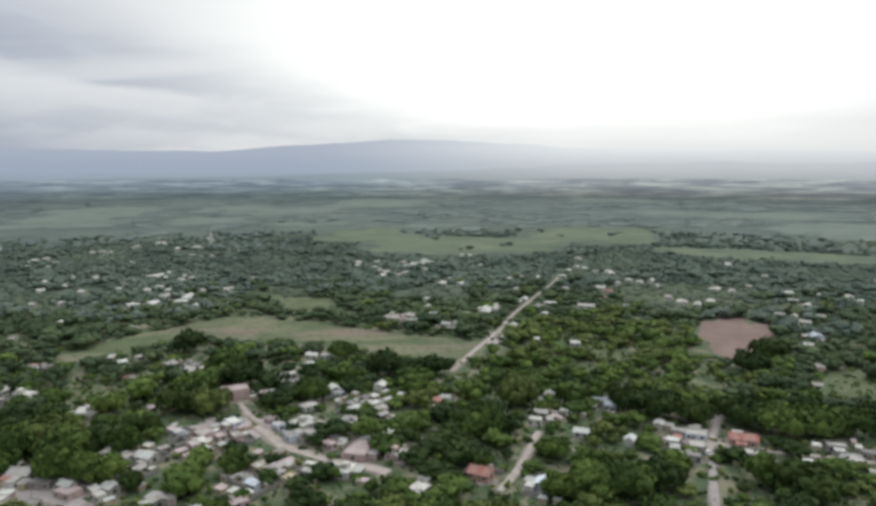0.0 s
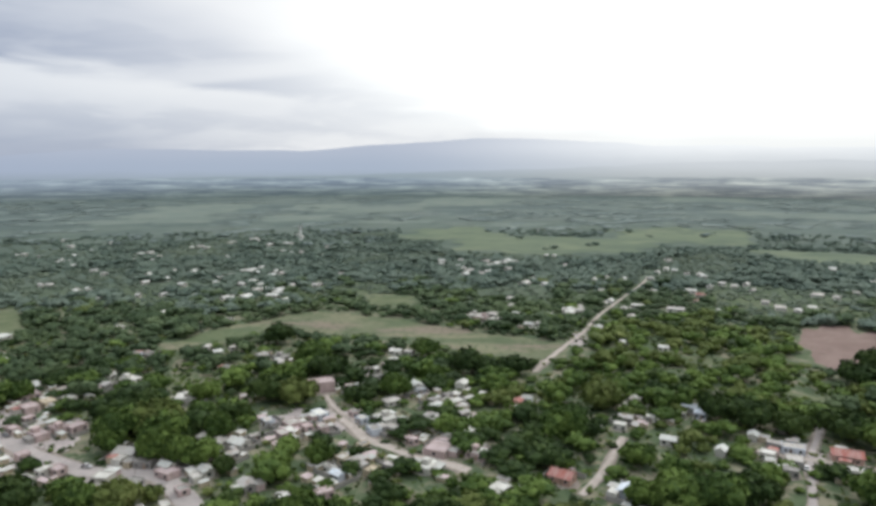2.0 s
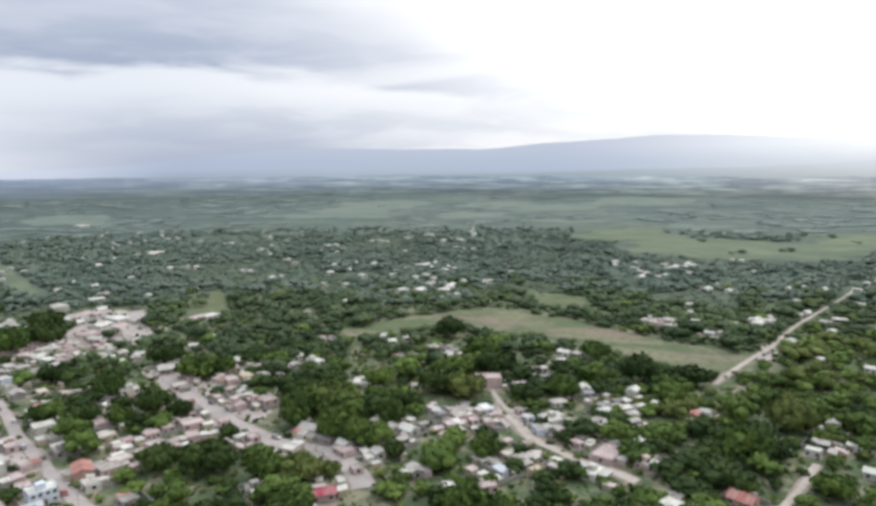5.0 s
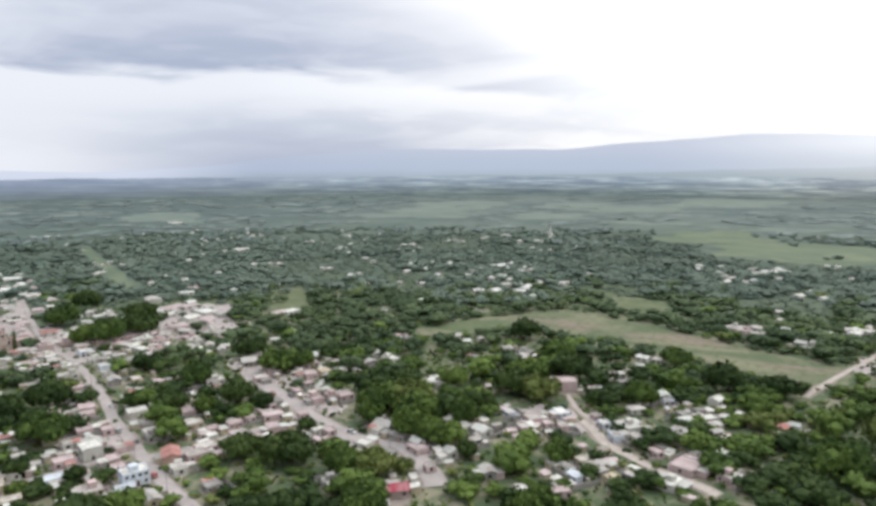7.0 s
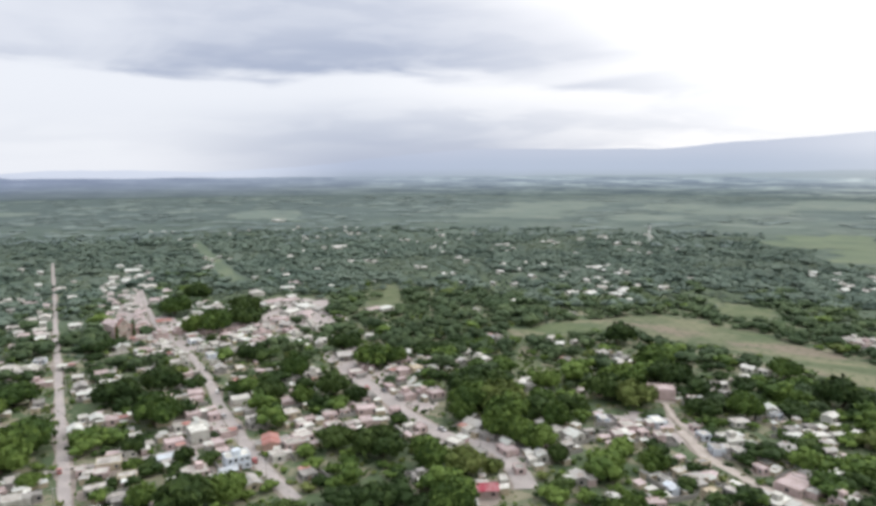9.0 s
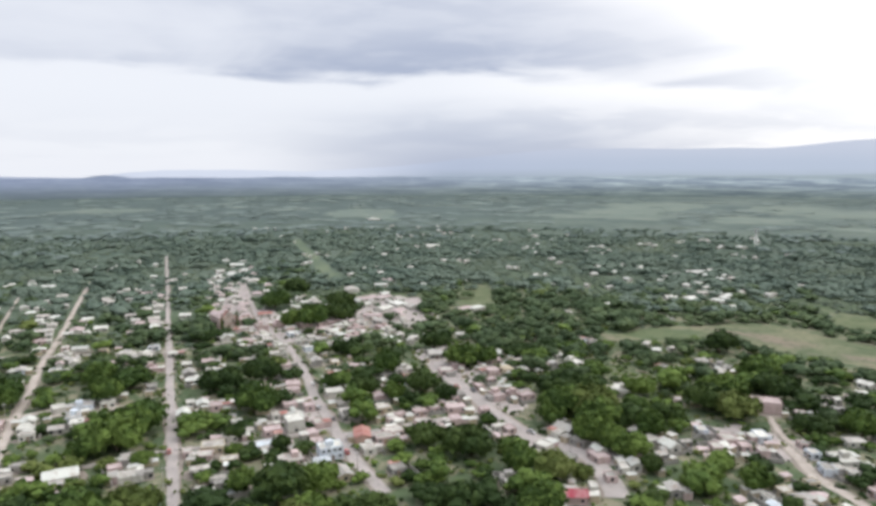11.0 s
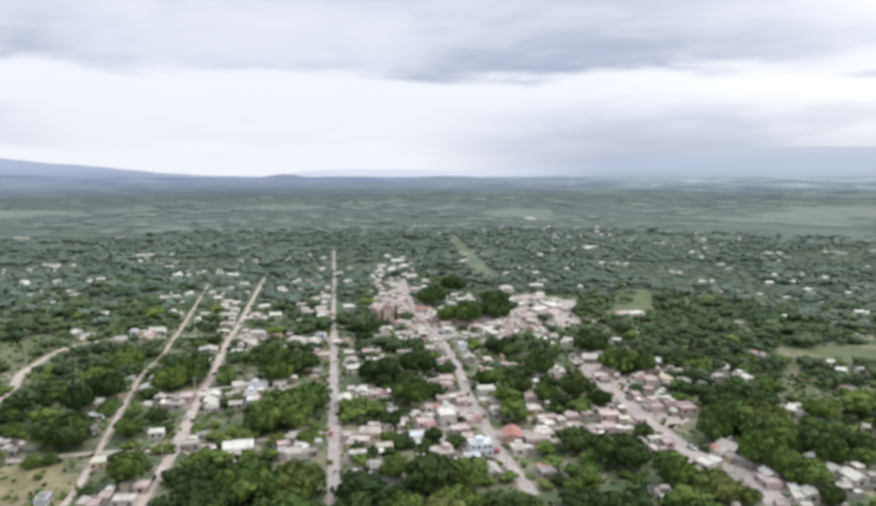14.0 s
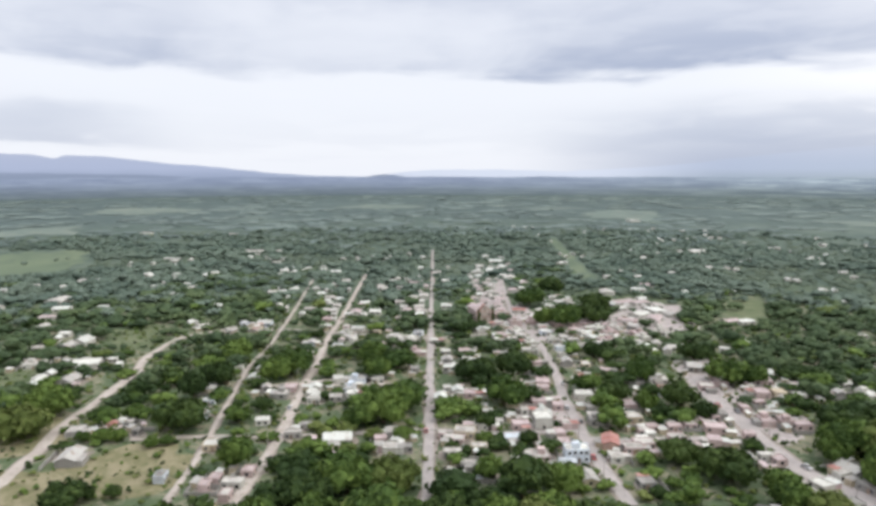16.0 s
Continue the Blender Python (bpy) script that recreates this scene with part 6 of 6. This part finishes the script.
def cypress(x, y, h):
    rng = random.Random(int(h * 10))
    root = new("cypress")
    root.matrix_world = pose(x, y, 0)
    tagged(root, "tall narrow dark cypress beside the church front", "tree", "cypresses by the church")
    part("trunk", Solid().tube((0, 0, -0.1), (0, 0, h * 0.5), 0.25, 0.12).mesh("trunk", BARK), root)
    v, f, k = [], [], 0
    bv, bf = ICO1
    for i in range(9):
        t = i / 8
        rr = 1.5 * (1 - 0.75 * t) * (0.7 + 0.3 * math.sin(3.0 * t + 0.6))
        d = 1 + 0.2 * np.array([noise.noise(Vector(q * 2) + Vector((i * 3.0, 0, 0))) for q in bv])
        v.append(bv * d[:, None] * (rr, rr, h * 0.11) + (0, 0, h * (0.14 + 0.8 * t)))
        f.append(bf + k)
        k += len(bv)
    part("crown", mesh_of("crown", np.concatenate(v), np.concatenate(f), LEAF_DARK, True), root)


church(CH.x, CH.y, CH_TURN)
for u_, h_ in ((-5.6, 14.0), (5.4, 15.0)):
    q_ = CH + ch_side * u_ - ch_back * 5.0
    cypress(q_.x, q_.y, h_)


MAST_PAINT = painted("mast_paint", (0.70, 0.70, 0.68), (0.42, 0.40, 0.38), 0.3)


def lattice_mast(x, y, h):
    root = new("lattice_mast")
    root.matrix_world = pose(x, y, 0)
    tagged(root, "pale steel lattice mast rising over the trees", "mast")
    legs = [(1, 1), (-1, 1), (-1, -1), (1, -1)]
    for a_, b_ in legs:
        part("leg", Solid().tube((a_ * 1.7, b_ * 1.7, 0), (a_ * 0.6, b_ * 0.6, h), 0.26, 0.20, 5).mesh("leg", MAST_PAINT), root)
    for i in range(9):
        z0, z1 = h * i / 9, h * (i + 1) / 9
        r0, r1 = 1.7 - 1.1 * i / 9, 1.7 - 1.1 * (i + 1) / 9
        s = Solid()
        for j in range(4):
            (a_, b_), (c_, d_) = legs[j], legs[(j + 1) % 4]
            s.tube((a_ * r0, b_ * r0, z0), (c_ * r1, d_ * r1, z1), 0.13, 0.13, 4)
            s.tube((a_ * r1, b_ * r1, z1), (c_ * r1, d_ * r1, z1), 0.11, 0.11, 4)
        part("bracing", s.mesh("bracing", MAST_PAINT), root)
    for z in (h * 0.86, h * 0.95):
        part("antenna", Solid().box(-1.5, -1.1, z, 1.5, -0.8, z + 2.2).mesh("antenna", FRAME), root, "white antenna panel")


lattice_mast(-337, 992, 27)


def street_pole(x, y, turn):
    root = new("utility_pole")
    root.matrix_world = pose(x, y, 0, 0, 0, turn)
    tagged(root, "grey concrete utility pole at the street edge", "pole", "utility poles")
    part("pole", Solid().tube((0, 0, -0.2), (0, 0, 9.5), 0.19, 0.12, 8).mesh("pole", POLE), root)
    part("crossarm", Solid().box(-1.0, -0.07, 8.7, 1.0, 0.07, 8.85).mesh("crossarm", STEEL), root)
    for u in (-0.85, 0, 0.85):
        part("insulator", Solid().tube((u, 0, 8.853), (u, 0, 9.08), 0.05, 0.04, 6).mesh("insulator", PANE), root)
    return root


def car(x, y, turn, paint, words):
    root = new("car")
    root.matrix_world = pose(x, y, 0.47, 0, 0, turn)
    tagged(root, words, "car", "parked cars")
    s = Solid()
    prof = [(-2.1, 0.3), (2.1, 0.3), (2.12, 0.75), (1.15, 0.92), (-1.9, 0.98), (-2.12, 0.8)]
    s.poly([(a_, -0.85, b_) for a_, b_ in prof] + [(a_, 0.85, b_) for a_, b_ in prof],
           [tuple(range(6))[::-1], tuple(range(6, 12))] + [(i, (i + 1) % 6, 6 + (i + 1) % 6, 6 + i) for i in range(6)])
    part("body", s.mesh("body", paint), root)
    g = Solid()
    pr = [(1.0, 0.93), (0.4, 1.42), (-1.2, 1.44), (-1.75, 0.985)]
    g.poly([(a_, -0.78, b_) for a_, b_ in pr] + [(a_, 0.78, b_) for a_, b_ in pr], [(3, 2, 1, 0), (4, 5, 6, 7)] + [(i, (i + 1) % 4, 4 + (i + 1) % 4, 4 + i) for i in range(4)])
    part("cabin_glass", g.mesh("cabin_glass", PANE), root)
    part("cabin_roof", Solid().box(-1.2, -0.76, 1.443, 0.42, 0.76, 1.49).mesh("cabin_roof", paint), root)
    for a_ in (-1.3, 1.3):
        for b_ in (-0.78, 0.78):
            part("wheel", Solid().tube((a_, b_ - 0.1, 0.32), (a_, b_ + 0.1, 0.32), 0.32, 0.32, 12).mesh("wheel", TYRE), root)


TYRE = painted("tyre_rubber", (0.03, 0.03, 0.03))
CAR_PAINT = [(painted("white_car_paint", (0.7, 0.7, 0.7), rough=0.35), "white parked car at the roadside"),
             (painted("red_car_paint", (0.35, 0.03, 0.03), rough=0.35), "red parked car at the roadside"),
             (painted("dark_car_paint", (0.04, 0.045, 0.06), rough=0.35), "dark parked car at the roadside"),
             (painted("silver_car_paint", (0.42, 0.43, 0.45), rough=0.35), "silver parked car at the roadside")]


def along(k, share, off):
    line = LINES[k]
    i = min(int(share * (len(line) - 1)), len(line) - 2)
    d = (line[i + 1] - line[i]).normalized()
    q = line[i] + Vector((-d.y, d.x)) * off
    return q.x, q.y, math.degrees(math.atan2(d.y, d.x))


for k_, share_, off_ in (("D", 0.05, 3.1), ("D", 0.14, 3.1), ("D", 0.24, -3.1), ("E", 0.04, 3.3), ("E", 0.12, 3.3), ("E", 0.22, -3.3), ("E", 0.32, 3.3),
                         ("F", 0.2, 5.0), ("F", 0.5, 5.0), ("F", 0.8, -5.0), ("R", 0.75, -2.9), ("C", 0.1, 3.0), ("C", 0.25, 3.0), ("Q", 0.3, 3.0)):
    px_, py_, pt_ = along(k_, share_, off_)
    street_pole(px_, py_, pt_ + 90)
for n_, (k_, share_, off_) in enumerate((("F", 0.15, 2.8), ("F", 0.3, -2.8), ("F", 0.36, 2.8), ("F", 0.62, 2.6), ("F", 0.7, -2.8), ("E", 0.08, 1.5), ("E", 0.15, -1.5), ("E", 0.2, 1.5),
                                         ("E", 0.27, -1.5), ("D", 0.1, 1.4), ("D", 0.3, -1.4), ("C", 0.18, 1.3), ("R", 0.5, 1.2))):
    cx_, cy_, ct_ = along(k_, share_, off_)
    car(cx_, cy_, ct_, *CAR_PAINT[n_ % 4])
